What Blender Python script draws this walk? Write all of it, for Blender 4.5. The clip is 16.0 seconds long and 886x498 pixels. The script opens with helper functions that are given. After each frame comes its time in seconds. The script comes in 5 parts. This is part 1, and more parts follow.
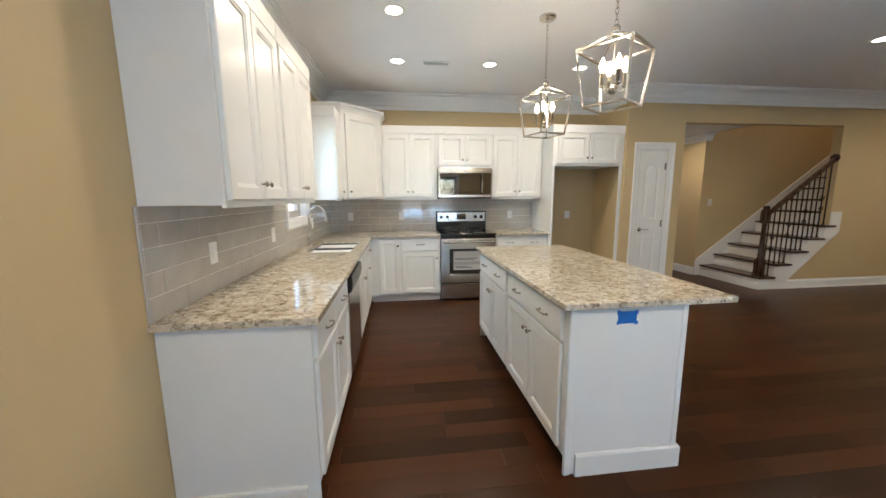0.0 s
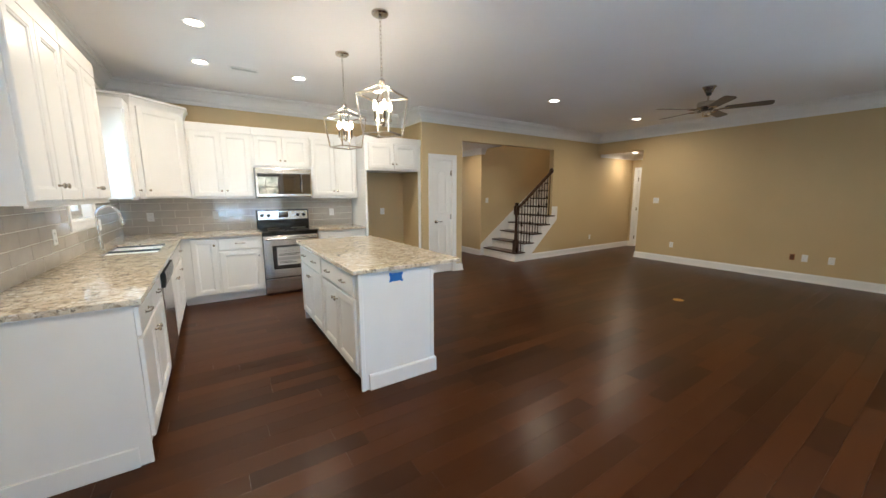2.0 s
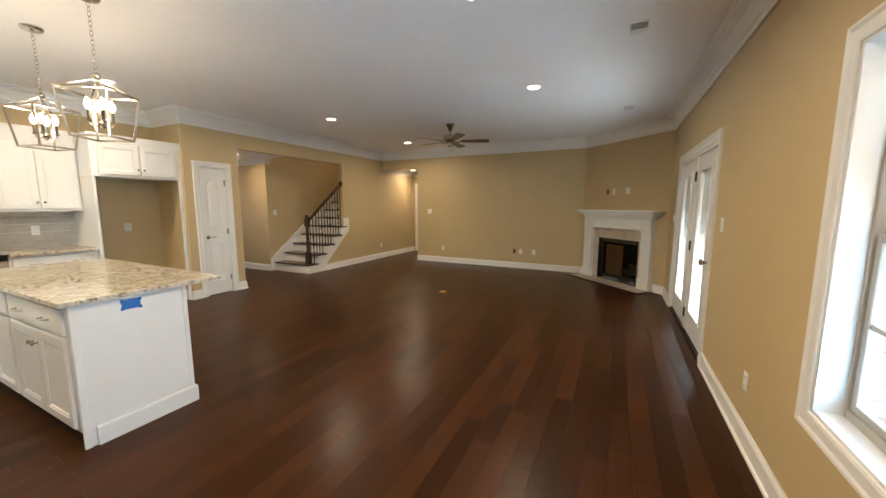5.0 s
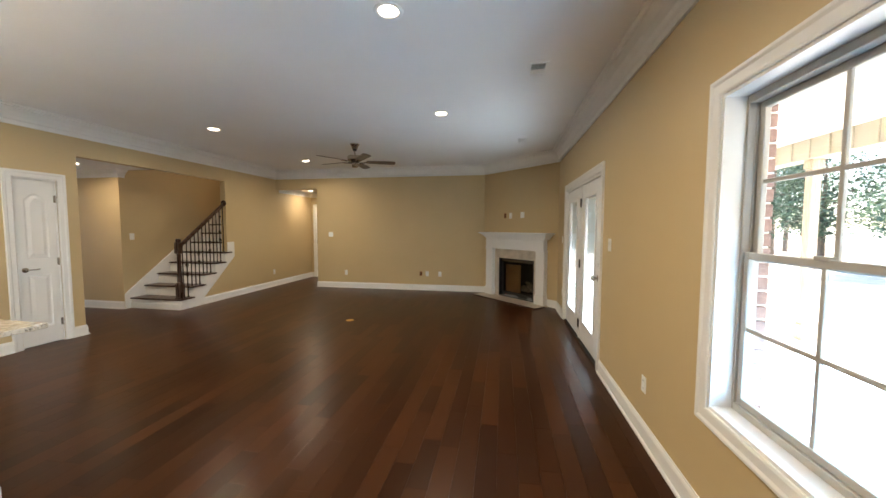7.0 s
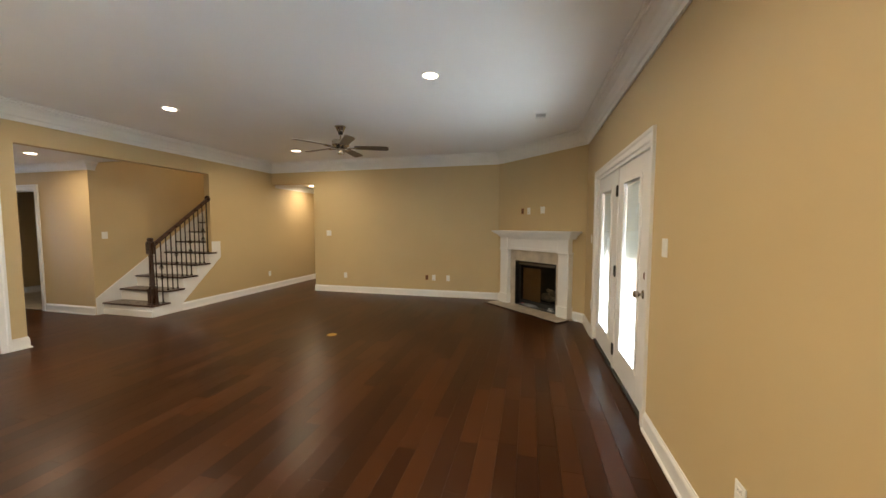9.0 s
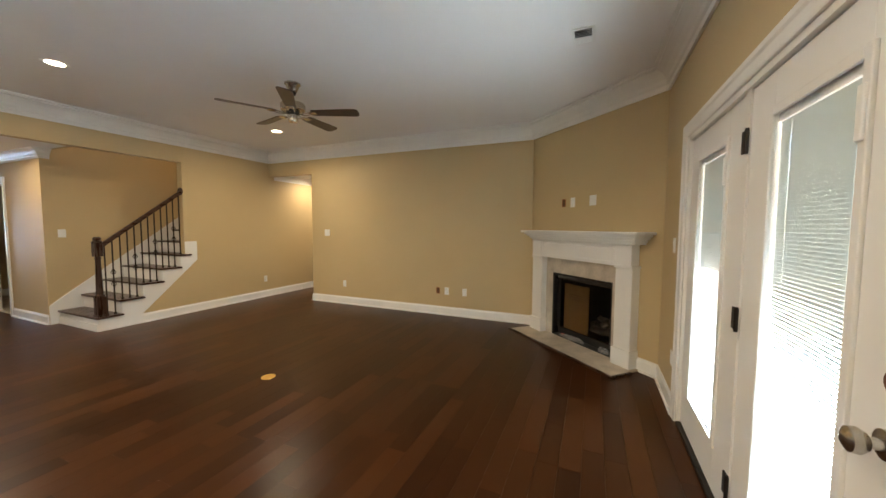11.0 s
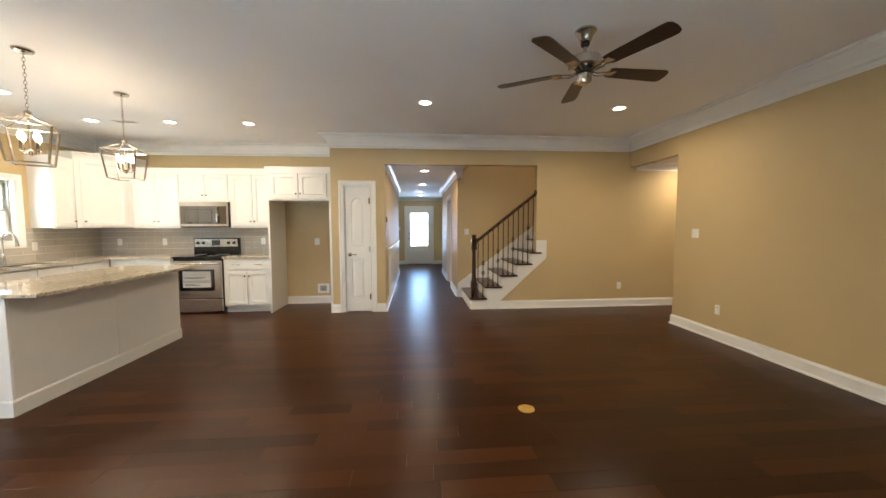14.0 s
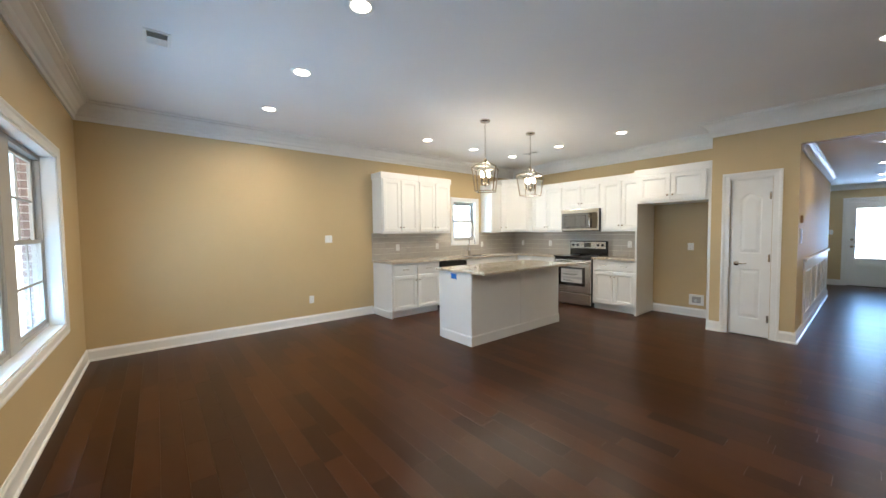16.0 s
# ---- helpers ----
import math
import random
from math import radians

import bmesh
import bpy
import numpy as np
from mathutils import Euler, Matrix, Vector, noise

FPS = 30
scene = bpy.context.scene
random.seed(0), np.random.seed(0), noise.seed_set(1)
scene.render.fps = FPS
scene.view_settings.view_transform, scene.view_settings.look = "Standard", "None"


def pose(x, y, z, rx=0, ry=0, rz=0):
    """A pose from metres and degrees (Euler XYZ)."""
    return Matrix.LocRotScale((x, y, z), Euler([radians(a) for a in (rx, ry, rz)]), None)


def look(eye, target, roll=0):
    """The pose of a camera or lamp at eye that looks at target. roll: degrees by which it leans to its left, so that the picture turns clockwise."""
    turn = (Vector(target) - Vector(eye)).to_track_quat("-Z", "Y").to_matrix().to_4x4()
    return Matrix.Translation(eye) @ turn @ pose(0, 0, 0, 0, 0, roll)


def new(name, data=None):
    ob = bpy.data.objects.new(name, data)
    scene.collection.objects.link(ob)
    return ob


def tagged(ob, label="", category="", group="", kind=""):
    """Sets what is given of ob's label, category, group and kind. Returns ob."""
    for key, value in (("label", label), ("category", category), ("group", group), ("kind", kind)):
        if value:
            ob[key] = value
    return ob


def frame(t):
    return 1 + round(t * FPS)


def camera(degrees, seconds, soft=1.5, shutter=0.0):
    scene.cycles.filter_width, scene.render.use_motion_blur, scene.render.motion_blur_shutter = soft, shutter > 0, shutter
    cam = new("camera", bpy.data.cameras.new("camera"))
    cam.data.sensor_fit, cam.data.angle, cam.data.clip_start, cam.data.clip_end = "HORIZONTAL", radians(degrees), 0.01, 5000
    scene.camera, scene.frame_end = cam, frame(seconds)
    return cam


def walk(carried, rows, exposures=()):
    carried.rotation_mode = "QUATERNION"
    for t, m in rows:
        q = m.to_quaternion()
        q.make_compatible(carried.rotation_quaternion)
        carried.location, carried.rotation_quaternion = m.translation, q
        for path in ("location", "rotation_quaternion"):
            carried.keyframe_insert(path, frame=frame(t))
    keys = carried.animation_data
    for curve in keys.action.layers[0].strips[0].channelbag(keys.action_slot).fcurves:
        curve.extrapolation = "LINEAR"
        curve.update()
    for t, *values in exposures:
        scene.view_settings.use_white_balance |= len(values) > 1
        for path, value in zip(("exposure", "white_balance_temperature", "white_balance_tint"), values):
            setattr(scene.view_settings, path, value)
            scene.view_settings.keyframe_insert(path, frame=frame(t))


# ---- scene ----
cam = camera(103.4, 16.0)
PATH = [
    (0, (0.905, -0.093, 1.414), (1.146, 1.871, 1.117), -0.4),
    (0.5, (0.971, -0.345, 1.424), (1.333, 1.599, 1.126), -0.45),
    (1, (1.009, -0.567, 1.414), (1.539, 1.337, 1.111), -0.5),
    (1.5, (0.987, -0.741, 1.422), (1.746, 1.083, 1.113), -0.3),
    (2, (0.896, -0.89, 1.435), (1.979, 0.763, 1.123), -0.1),
    (2.5, (0.869, -1.036, 1.462), (2.219, 0.406, 1.148), 0.2),
    (3, (0.887, -1.191, 1.461), (2.366, 0.118, 1.148), 0.2),
    (3.5, (0.898, -1.293, 1.45), (2.462, -0.085, 1.142), 0.1),
    (4, (0.89, -1.327, 1.466), (2.541, -0.24, 1.161), 0.2),
    (4.5, (0.887, -1.331, 1.481), (2.612, -0.359, 1.195), 0.3),
    (5, (0.91, -1.349, 1.465), (2.691, -0.475, 1.212), 0.1),
    (7.5, (1.085, -1.135, 1.461), (3.061, -0.840, 1.346), 0.2),
    (8, (1.345, -1.211, 1.449), (3.312, -0.864, 1.335), 0.1),
    (8.5, (1.665, -1.265, 1.442), (3.619, -0.853, 1.319), 0.1),
    (11, (3.821, -1.541, 1.406), (5.655, -0.754, 1.278), 0.3),
    (11.5, (4.25, -1.556, 1.416), (6.031, -0.655, 1.284), 0.5),
    (12, (4.597, -1.512, 1.388), (6.252, -0.396, 1.265), 0.4),
    (12.5, (4.924, -1.486, 1.392), (6.428, -0.173, 1.27), 0.2),
    (13, (5.144, -1.445, 1.42), (6.359, 0.138, 1.284), 0.2),
    (13.2, (5.195, -1.412, 1.374), (6.215, 0.303, 1.251), 0.1),
    (13.5, (5.212, -1.37, 1.396), (5.981, 0.472, 1.258), 0.0),
    (14, (5.267, -1.32, 1.391), (5.426, 0.67, 1.26), -0.2),
    (14.5, (5.274, -1.324, 1.374), (4.707, 0.591, 1.263), -0.4),
    (15, (5.251, -1.447, 1.403), (4.267, 0.29, 1.288), -0.6),
    (15.5, (5.285, -1.466, 1.379), (4.004, 0.067, 1.281), -0.7),
    (16, (5.331, -1.487, 1.374), (3.785, -0.222, 1.284), -0.6),
]
walk(cam, [(t, look(eye, target, roll)) for t, eye, target, roll in PATH], [(0, 2.45, 6070, 10), (1.5, 2.6, 6070, 10), (2.5, 2.75, 6260, 11), (3.5, 2.85, 6950, 12),
    (5, 2.8, 6810, 11), (7.5, 2.85, 6450, 10), (8.5, 2.9, 7110, 11), (11, 3.05, 6900, 10), (12.3, 3.4, 6900, 11), (13, 3.25, 6950, 11), (14, 2.95, 6900, 11), (14.5, 2.75, 6610, 10),
    (16, 2.65, 6020, 9)])

# ---- light ----
world = bpy.data.worlds.new("sky")
world.use_nodes = True
scene.world = world
wn = world.node_tree
sky = wn.nodes.new("ShaderNodeTexSky")
sky.sky_type, sky.sun_disc = "NISHITA", False
sky.sun_elevation, sky.sun_rotation = radians(62), radians(170)
wn.nodes["Background"].inputs[1].default_value = 0.15
wn.links.new(sky.outputs[0], wn.nodes["Background"].inputs[0])


def lamp(name, kind, m, energy, color=(1, 1, 1), **kw):
    d = bpy.data.lights.new(name, kind)
    d.energy, d.color = energy, color
    if "size" in kw:
        d.shape = "RECTANGLE" if "size_y" in kw else "DISK"
        d.size = kw["size"]
        if "size_y" in kw:
            d.size_y = kw["size_y"]
    if "spread" in kw:
        d.spread = radians(kw["spread"])
    if "radius" in kw:
        d.shadow_soft_size = kw["radius"]
    if "angle" in kw:
        d.angle = radians(kw["angle"])
    ob = new(name, d)
    ob.matrix_world = m
    return ob


WARM = (1.0, 0.84, 0.62)
DAY = (0.70, 0.88, 1.0)
lamp("sun", "SUN", look((0, 0, 0), (-0.10, 0.46, -0.88)), 5.0, (1, 0.95, 0.88), angle=0.5)

# plan of the place
W, S, E, P, N, C = -0.10, -2.13, 8.90, 4.40, 5.14, 2.83
PX, HL, HR, SB = 3.94, 4.785, 6.09, 5.44
HC = 2.44
DA, DB = (8.90, -0.74), (7.53, -2.13)
CANS = [(0.90, 1.85), (0.90, 2.86), (0.92, 3.88), (1.92, 3.88), (2.96, 3.88), (0.88, -0.42), (2.05, -0.42),
        (3.22, -0.42), (5.25, -0.40), (5.40, 2.88), (7.79, 2.91)]
# The last two are unseen, added to light the side hall wall and room.
HALL_CANS = [(5.46, 5.45), (5.46, 7.62), (5.46, 9.58), (5.46, 10.9), (9.82, 4.00), (9.45, 2.55), (7.05, 6.90)]
PENDANTS = [(2.12, 1.868, 35), (2.12, 2.822, 15)]
CAN_W, BULB_W, DOOR_W, FRONT_W = 2.4, 0.30, 3.2, 4.0
for x, y in CANS:
    lamp("can_lamp", "AREA", pose(x, y, C - 0.012), CAN_W * (0.80 if y > 1 and x < 4 else 1.2), WARM, size=0.12, spread=165)
for x, y in HALL_CANS:
    lamp("can_lamp", "AREA", pose(x, y, HC - 0.012), CAN_W * (0.70 if (x, y) == (9.82, 4.00) else 0.45 if x > 9 else 0.06 if x > 7 else 0.07 if y > 9 else 0.25 if y > 6 else 0.7), WARM, size=0.12, spread=165)
for x, y, _ in PENDANTS:
    lamp("bulb_lamp", "POINT", pose(x, y, 2.205), 4 * BULB_W, WARM, radius=0.035)
# Unseen upstairs light, inferred from the warm patch on the stair wall.
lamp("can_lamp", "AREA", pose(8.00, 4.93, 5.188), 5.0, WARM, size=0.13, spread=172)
lamp("daylight", "AREA", pose(6.265, S - 0.10, 0.66, 102, 0, 0), DOOR_W, DAY, size=0.48, size_y=0.76)
lamp("daylight", "AREA", pose(5.285, S - 0.10, 0.66, 102, 0, 0), DOOR_W, DAY, size=0.48, size_y=0.76)
lamp("daylight", "AREA", pose(1.87, S - 0.28, 0.78, 104, 0, 0), 5.0, (0.30, 0.64, 1.0), size=1.80, size_y=0.30)
lamp("daylight", "AREA", pose(5.42, 11.62, 1.27, 90, 0, 180), FRONT_W, (0.26, 0.54, 1.0), size=0.72, size_y=1.15)


lamp("daylight", "AREA", pose(W - 0.165, 3.557, 1.83, 78, 0, -90), 1.4, (0.42, 0.80, 1.0), size=0.56, size_y=0.34)

# ---- materials ----
def mat(name, color, rough=0.5, metal=0.0, var=0.08, scale=3.0, fine=0.0, fscale=120.0, bump=0.0, bscale=200.0, coat=0.0,
        emit=0.0, rvar=0.05, trans=0.0, stretch=(1, 1, 1)):
    m = bpy.data.materials.new(name)
    m.use_nodes = True
    t = m.node_tree
    b = t.nodes["Principled BSDF"]
    co = t.nodes.new("ShaderNodeTexCoord")
    mp = t.nodes.new("ShaderNodeMapping")
    mp.inputs["Scale"].default_value = stretch
    t.links.new(co.outputs["Object"], mp.inputs[0])

    def nz(s, detail=4):
        n = t.nodes.new("ShaderNodeTexNoise")
        n.inputs["Scale"].default_value, n.inputs["Detail"].default_value = s, detail
        t.links.new(mp.outputs[0], n.inputs["Vector"])
        return n.outputs["Fac"]

    big, small = nz(scale), nz(fscale, 2)
    ramp = t.nodes.new("ShaderNodeValToRGB")
    ramp.color_ramp.elements[0].position, ramp.color_ramp.elements[1].position = 0.3, 0.7
    ramp.color_ramp.elements[0].color = (*[c * (1 - var) for c in color], 1)
    ramp.color_ramp.elements[1].color = (*[min(1, c * (1 + var)) for c in color], 1)
    t.links.new(big, ramp.inputs[0])
    out = ramp.outputs[0]
    if fine:
        mx = t.nodes.new("ShaderNodeMixRGB")
        mx.blend_type = "OVERLAY"
        mx.inputs[0].default_value = fine
        t.links.new(out, mx.inputs[1])
        t.links.new(small, mx.inputs[2])
        out = mx.outputs[0]
    t.links.new(out, b.inputs["Base Color"])
    mr = t.nodes.new("ShaderNodeMapRange")
    mr.inputs[3].default_value, mr.inputs[4].default_value = max(0.02, rough - rvar), rough + rvar
    t.links.new(big, mr.inputs[0])
    t.links.new(mr.outputs[0], b.inputs["Roughness"])
    b.inputs["Metallic"].default_value = metal
    b.inputs["Coat Weight"].default_value = coat
    if trans:
        b.inputs["Transmission Weight"].default_value = trans
    if emit:
        b.inputs["Emission Color"].default_value = (*color, 1)
        b.inputs["Emission Strength"].default_value = emit
    if bump:
        bp = t.nodes.new("ShaderNodeBump")
        bp.inputs["Strength"].default_value, bp.inputs["Distance"].default_value = bump, 0.002
        t.links.new(nz(bscale, 3), bp.inputs["Height"])
        t.links.new(bp.outputs[0], b.inputs["Normal"])
    return m


def wood_floor():
    m = bpy.data.materials.new("dark_wood_planks")
    m.use_nodes = True
    t = m.node_tree
    b = t.nodes["Principled BSDF"]
    nd = t.nodes.new
    oi, ge, co = nd("ShaderNodeObjectInfo"), nd("ShaderNodeNewGeometry"), nd("ShaderNodeNewGeometry")
    add, fr = nd("ShaderNodeMath"), nd("ShaderNodeMath")
    fr.operation = "FRACT"
    t.links.new(oi.outputs["Random"], add.inputs[0])
    t.links.new(ge.outputs["Random Per Island"], add.inputs[1])
    t.links.new(add.outputs[0], fr.inputs[0])
    # each plank draws its grain from another place
    off = nd("ShaderNodeCombineXYZ")
    mul = nd("ShaderNodeMath")
    mul.operation, mul.inputs[1].default_value = "MULTIPLY", 37.0
    t.links.new(fr.outputs[0], mul.inputs[0])
    t.links.new(mul.outputs[0], off.inputs[0])
    t.links.new(mul.outputs[0], off.inputs[2])
    va = nd("ShaderNodeVectorMath")
    t.links.new(co.outputs["Position"], va.inputs[0])
    t.links.new(off.outputs[0], va.inputs[1])
    mp = nd("ShaderNodeMapping")
    mp.inputs["Scale"].default_value = (1.0, 14.0, 1.0)
    t.links.new(va.outputs[0], mp.inputs[0])
    n1, n2, n3 = nd("ShaderNodeTexNoise"), nd("ShaderNodeTexNoise"), nd("ShaderNodeTexNoise")
    for n, s, d in ((n1, 1.6, 3), (n2, 9.0, 3), (n3, 2.5, 1)):
        n.inputs["Scale"].default_value, n.inputs["Detail"].default_value = s, d
    n1.inputs["Distortion"].default_value = 0.25
    t.links.new(mp.outputs[0], n1.inputs["Vector"])
    t.links.new(mp.outputs[0], n2.inputs["Vector"])
    t.links.new(va.outputs[0], n3.inputs["Vector"])
    tone = nd("ShaderNodeValToRGB")
    e = tone.color_ramp.elements
    e[0].color, e[1].color = (0.028, 0.0096, 0.0032, 1), (0.061, 0.0213, 0.0070, 1)
    mid = tone.color_ramp.elements.new(0.55)
    mid.color = (0.043, 0.0149, 0.0049, 1)
    t.links.new(fr.outputs[0], tone.inputs[0])
    gr = nd("ShaderNodeMapRange")
    gr.inputs[1].default_value, gr.inputs[2].default_value = 0.3, 0.7
    gr.inputs[3].default_value, gr.inputs[4].default_value = 0.96, 1.04
    t.links.new(n1.outputs["Fac"], gr.inputs[0])
    gr2 = nd("ShaderNodeMapRange")
    gr2.inputs[3].default_value, gr2.inputs[4].default_value = 0.97, 1.03
    t.links.new(n2.outputs["Fac"], gr2.inputs[0])
    mm = nd("ShaderNodeMath")
    mm.operation = "MULTIPLY"
    t.links.new(gr.outputs[0], mm.inputs[0])
    t.links.new(gr2.outputs[0], mm.inputs[1])
    cloud, mc = nd("ShaderNodeMapRange"), nd("ShaderNodeMath")
    mc.operation = "MULTIPLY"
    cloud.inputs[1].default_value, cloud.inputs[2].default_value = 0.3, 0.7
    cloud.inputs[3].default_value, cloud.inputs[4].default_value = 0.96, 1.04
    t.links.new(n3.outputs["Fac"], cloud.inputs[0])
    t.links.new(mm.outputs[0], mc.inputs[0])
    t.links.new(cloud.outputs[0], mc.inputs[1])
    sc = nd("ShaderNodeVectorMath")
    sc.operation = "SCALE"
    t.links.new(tone.outputs[0], sc.inputs[0])
    t.links.new(mc.outputs[0], sc.inputs["Scale"])
    t.links.new(sc.outputs[0], b.inputs["Base Color"])
    ro = nd("ShaderNodeMapRange")
    b.inputs["IOR"].default_value = 1.22
    ro.inputs[3].default_value, ro.inputs[4].default_value = 0.275, 0.295
    t.links.new(n3.outputs["Fac"], ro.inputs[0])
    t.links.new(ro.outputs[0], b.inputs["Roughness"])
    return m


def granite_mat():
    m = bpy.data.materials.new("speckled_granite")
    m.use_nodes = True
    t = m.node_tree
    b = t.nodes["Principled BSDF"]
    nd = t.nodes.new
    co = nd("ShaderNodeNewGeometry")
    cur = None
    layers = [(9.0, 6, (0.50, 0.43, 0.33), (0.66, 0.59, 0.48), 0.40, 0.60), (24.0, 6, None, (0.27, 0.215, 0.155), 0.49, 0.62),
              (48.0, 5, None, (0.13, 0.11, 0.09), 0.555, 0.645), (38.0, 5, None, (0.80, 0.77, 0.70), 0.58, 0.66), (95.0, 4, None, (0.07, 0.062, 0.055), 0.62, 0.69)]
    for k, (s, d, c0, c1, lo, hi) in enumerate(layers):
        n = nd("ShaderNodeTexNoise")
        n.inputs["Scale"].default_value, n.inputs["Detail"].default_value = s, d
        n.inputs["Roughness"].default_value, n.inputs["Distortion"].default_value = 0.65, 0.4
        va = nd("ShaderNodeVectorMath")
        va.inputs[1].default_value = (k * 7.3, k * 3.1, k * 5.7)
        t.links.new(co.outputs["Position"], va.inputs[0])
        t.links.new(va.outputs[0], n.inputs["Vector"])
        r = nd("ShaderNodeMapRange")
        r.inputs[1].default_value, r.inputs[2].default_value = lo, hi
        t.links.new(n.outputs["Fac"], r.inputs[0])
        mx = nd("ShaderNodeMixRGB")
        t.links.new(r.outputs[0], mx.inputs[0])
        mx.inputs[2].default_value = (*c1, 1)
        if cur is None:
            mx.inputs[1].default_value = (*c0, 1)
        else:
            t.links.new(cur, mx.inputs[1])
        cur = mx.outputs[0]
    t.links.new(cur, b.inputs["Base Color"])
    b.inputs["Roughness"].default_value = 0.05
    return m


def glass_mat(name, tint=(1, 1, 1)):
    m = bpy.data.materials.new(name)
    m.use_nodes = True
    b = m.node_tree.nodes["Principled BSDF"]
    b.inputs["Base Color"].default_value = (*tint, 1)
    b.inputs["Transmission Weight"].default_value = 1
    b.inputs["Roughness"].default_value = 0.0
    b.inputs["IOR"].default_value = 1.1
    return m


TAN = mat("tan_wall_paint", (0.55, 0.418, 0.228), 0.55, var=0.03, scale=1.2, fine=0.06, fscale=400, bump=0.06, bscale=350)
CEIL = mat("ceiling_paint", (0.84, 0.83, 0.825), 0.75, var=0.02, scale=1.0, bump=0.08, bscale=300)
TRIM = mat("white_trim_paint", (0.78, 0.77, 0.745), 0.32, var=0.02, scale=4, bump=0.02)
CAB = mat("white_cabinet_paint", (0.75, 0.745, 0.725), 0.30, var=0.015, scale=5, bump=0.02, bscale=90)
PLANK = wood_floor()
GRANITE = granite_mat()
TILE = mat("greige_glazed_tile", (0.47, 0.435, 0.385), 0.08, var=0.06, scale=9, bump=0.35, bscale=11, rvar=0.03)
GROUT = mat("pale_grout", (0.76, 0.73, 0.67), 0.85, var=0.05, scale=20, bump=0.2)
STEEL = mat("brushed_steel", (0.66, 0.65, 0.63), 0.20, 1.0, var=0.06, scale=6, bump=0.05, bscale=60, stretch=(0.3, 0.3, 12))
SINKSTEEL = mat("satin_sink_steel", (0.13, 0.14, 0.16), 0.35, 0.9, var=0.06, scale=10)
NICKEL = mat("brushed_nickel", (0.52, 0.48, 0.42), 0.25, 1.0, var=0.05, scale=20, bump=0.03)
CHROME = mat("polished_steel", (0.70, 0.70, 0.70), 0.10, 1.0, var=0.03, scale=20)
BLACKG = mat("black_glass", (0.008, 0.008, 0.009), 0.05, var=0.1, scale=3)
BLACKP = mat("black_enamel", (0.012, 0.012, 0.012), 0.25, var=0.1, scale=8)
DKWOOD = mat("dark_stained_wood", (0.042, 0.018, 0.010), 0.28, var=0.35, scale=4, fine=0.2, fscale=40, bump=0.1, bscale=30, stretch=(1, 8, 8))
UPWOOD = mat("dark_stained_post", (0.036, 0.016, 0.009), 0.28, var=0.25, scale=5, fine=0.15, fscale=40, stretch=(8, 8, 0.8))
IRON = mat("bronze_iron", (0.030, 0.022, 0.017), 0.45, 0.6, var=0.2, scale=30, bump=0.1)
BRONZE = mat("oil_rubbed_bronze", (0.020, 0.016, 0.014), 0.42, 0.5, var=0.2, scale=40, bump=0.08)
MARBLE = mat("beige_stone_tile", (0.50, 0.44, 0.36), 0.35, var=0.22, scale=5, fine=0.15, fscale=30, bump=0.05)
PLASTIC = mat("white_plastic", (0.80, 0.80, 0.78), 0.35, var=0.01, scale=10)
# Near-black that paints the shade inside slots, door gaps and ducts.
SLOT_SHADE = mat("slot_shade", (0.03, 0.028, 0.025), 0.6, var=0.1)
GLASS = glass_mat("window_glass")
SASH = mat("almond_vinyl_sash", (0.40, 0.38, 0.34), 0.4, var=0.04, scale=8, bump=0.03)
BLADE = mat("walnut_blade", (0.045, 0.022, 0.013), 0.35, var=0.3, scale=5, fine=0.2, fscale=50, stretch=(1, 9, 9), bump=0.05)
TAPE = mat("blue_masking_tape", (0.008, 0.125, 0.46), 0.6, var=0.12, scale=40, bump=0.2, bscale=250)
CARD = mat("brown_cardboard", (0.33, 0.19, 0.085), 0.8, var=0.08, scale=9, bump=0.1)
BRASS = mat("yellow_brass", (0.72, 0.46, 0.12), 0.35, 0.6, var=0.08, scale=30)
FROST = mat("lit_lens", (1.0, 0.86, 0.66), 0.4, emit=3, var=0.0)
BULB = mat("lit_bulb", (1.0, 0.84, 0.62), 0.3, emit=8, var=0.0)
CANDLE = mat("ivory_candle_sleeve", (0.09, 0.070, 0.040), 0.45, var=0.03)
CONCRETE = mat("pale_concrete", (0.70, 0.68, 0.64), 0.8, var=0.08, scale=2, fine=0.2, bump=0.2)
GRASS = mat("sandy_yard", (0.46, 0.42, 0.34), 0.9, var=0.18, scale=3, fine=0.5, fscale=60, bump=0.6, bscale=60)
MULCH = mat("bark_mulch", (0.20, 0.165, 0.135), 0.95, var=0.5, scale=30, bump=1.0, bscale=60)
BRICK = mat("red_brown_brick", (0.28, 0.18, 0.15), 0.85, var=0.25, scale=9, fine=0.3, fscale=80, bump=0.4, bscale=90)
SIDING = mat("cream_siding", (0.42, 0.38, 0.30), 0.6, var=0.04, scale=3, bump=0.05)
CEDAR = mat("cedar_post", (0.46, 0.37, 0.28), 0.7, var=0.2, scale=6, bump=0.2, stretch=(8, 8, 1))
LEAF = mat("green_leaf", (0.080, 0.125, 0.075), 0.6, var=0.4, scale=2)
BARK = mat("grey_bark", (0.16, 0.12, 0.09), 0.9, var=0.3, scale=8, bump=0.6, bscale=30)
BLUESIDE = mat("pale_blue_siding", (0.52, 0.62, 0.70), 0.6, var=0.05, scale=2)
ROOF = mat("grey_shingle", (0.12, 0.11, 0.10), 0.9, var=0.3, scale=12, bump=0.4, bscale=40)
LABEL = mat("grey_film_label", (0.30, 0.30, 0.30), 0.4, var=0.04, scale=20)
FILM = mat("pale_grey_label", (0.44, 0.44, 0.43), 0.5, var=0.03)
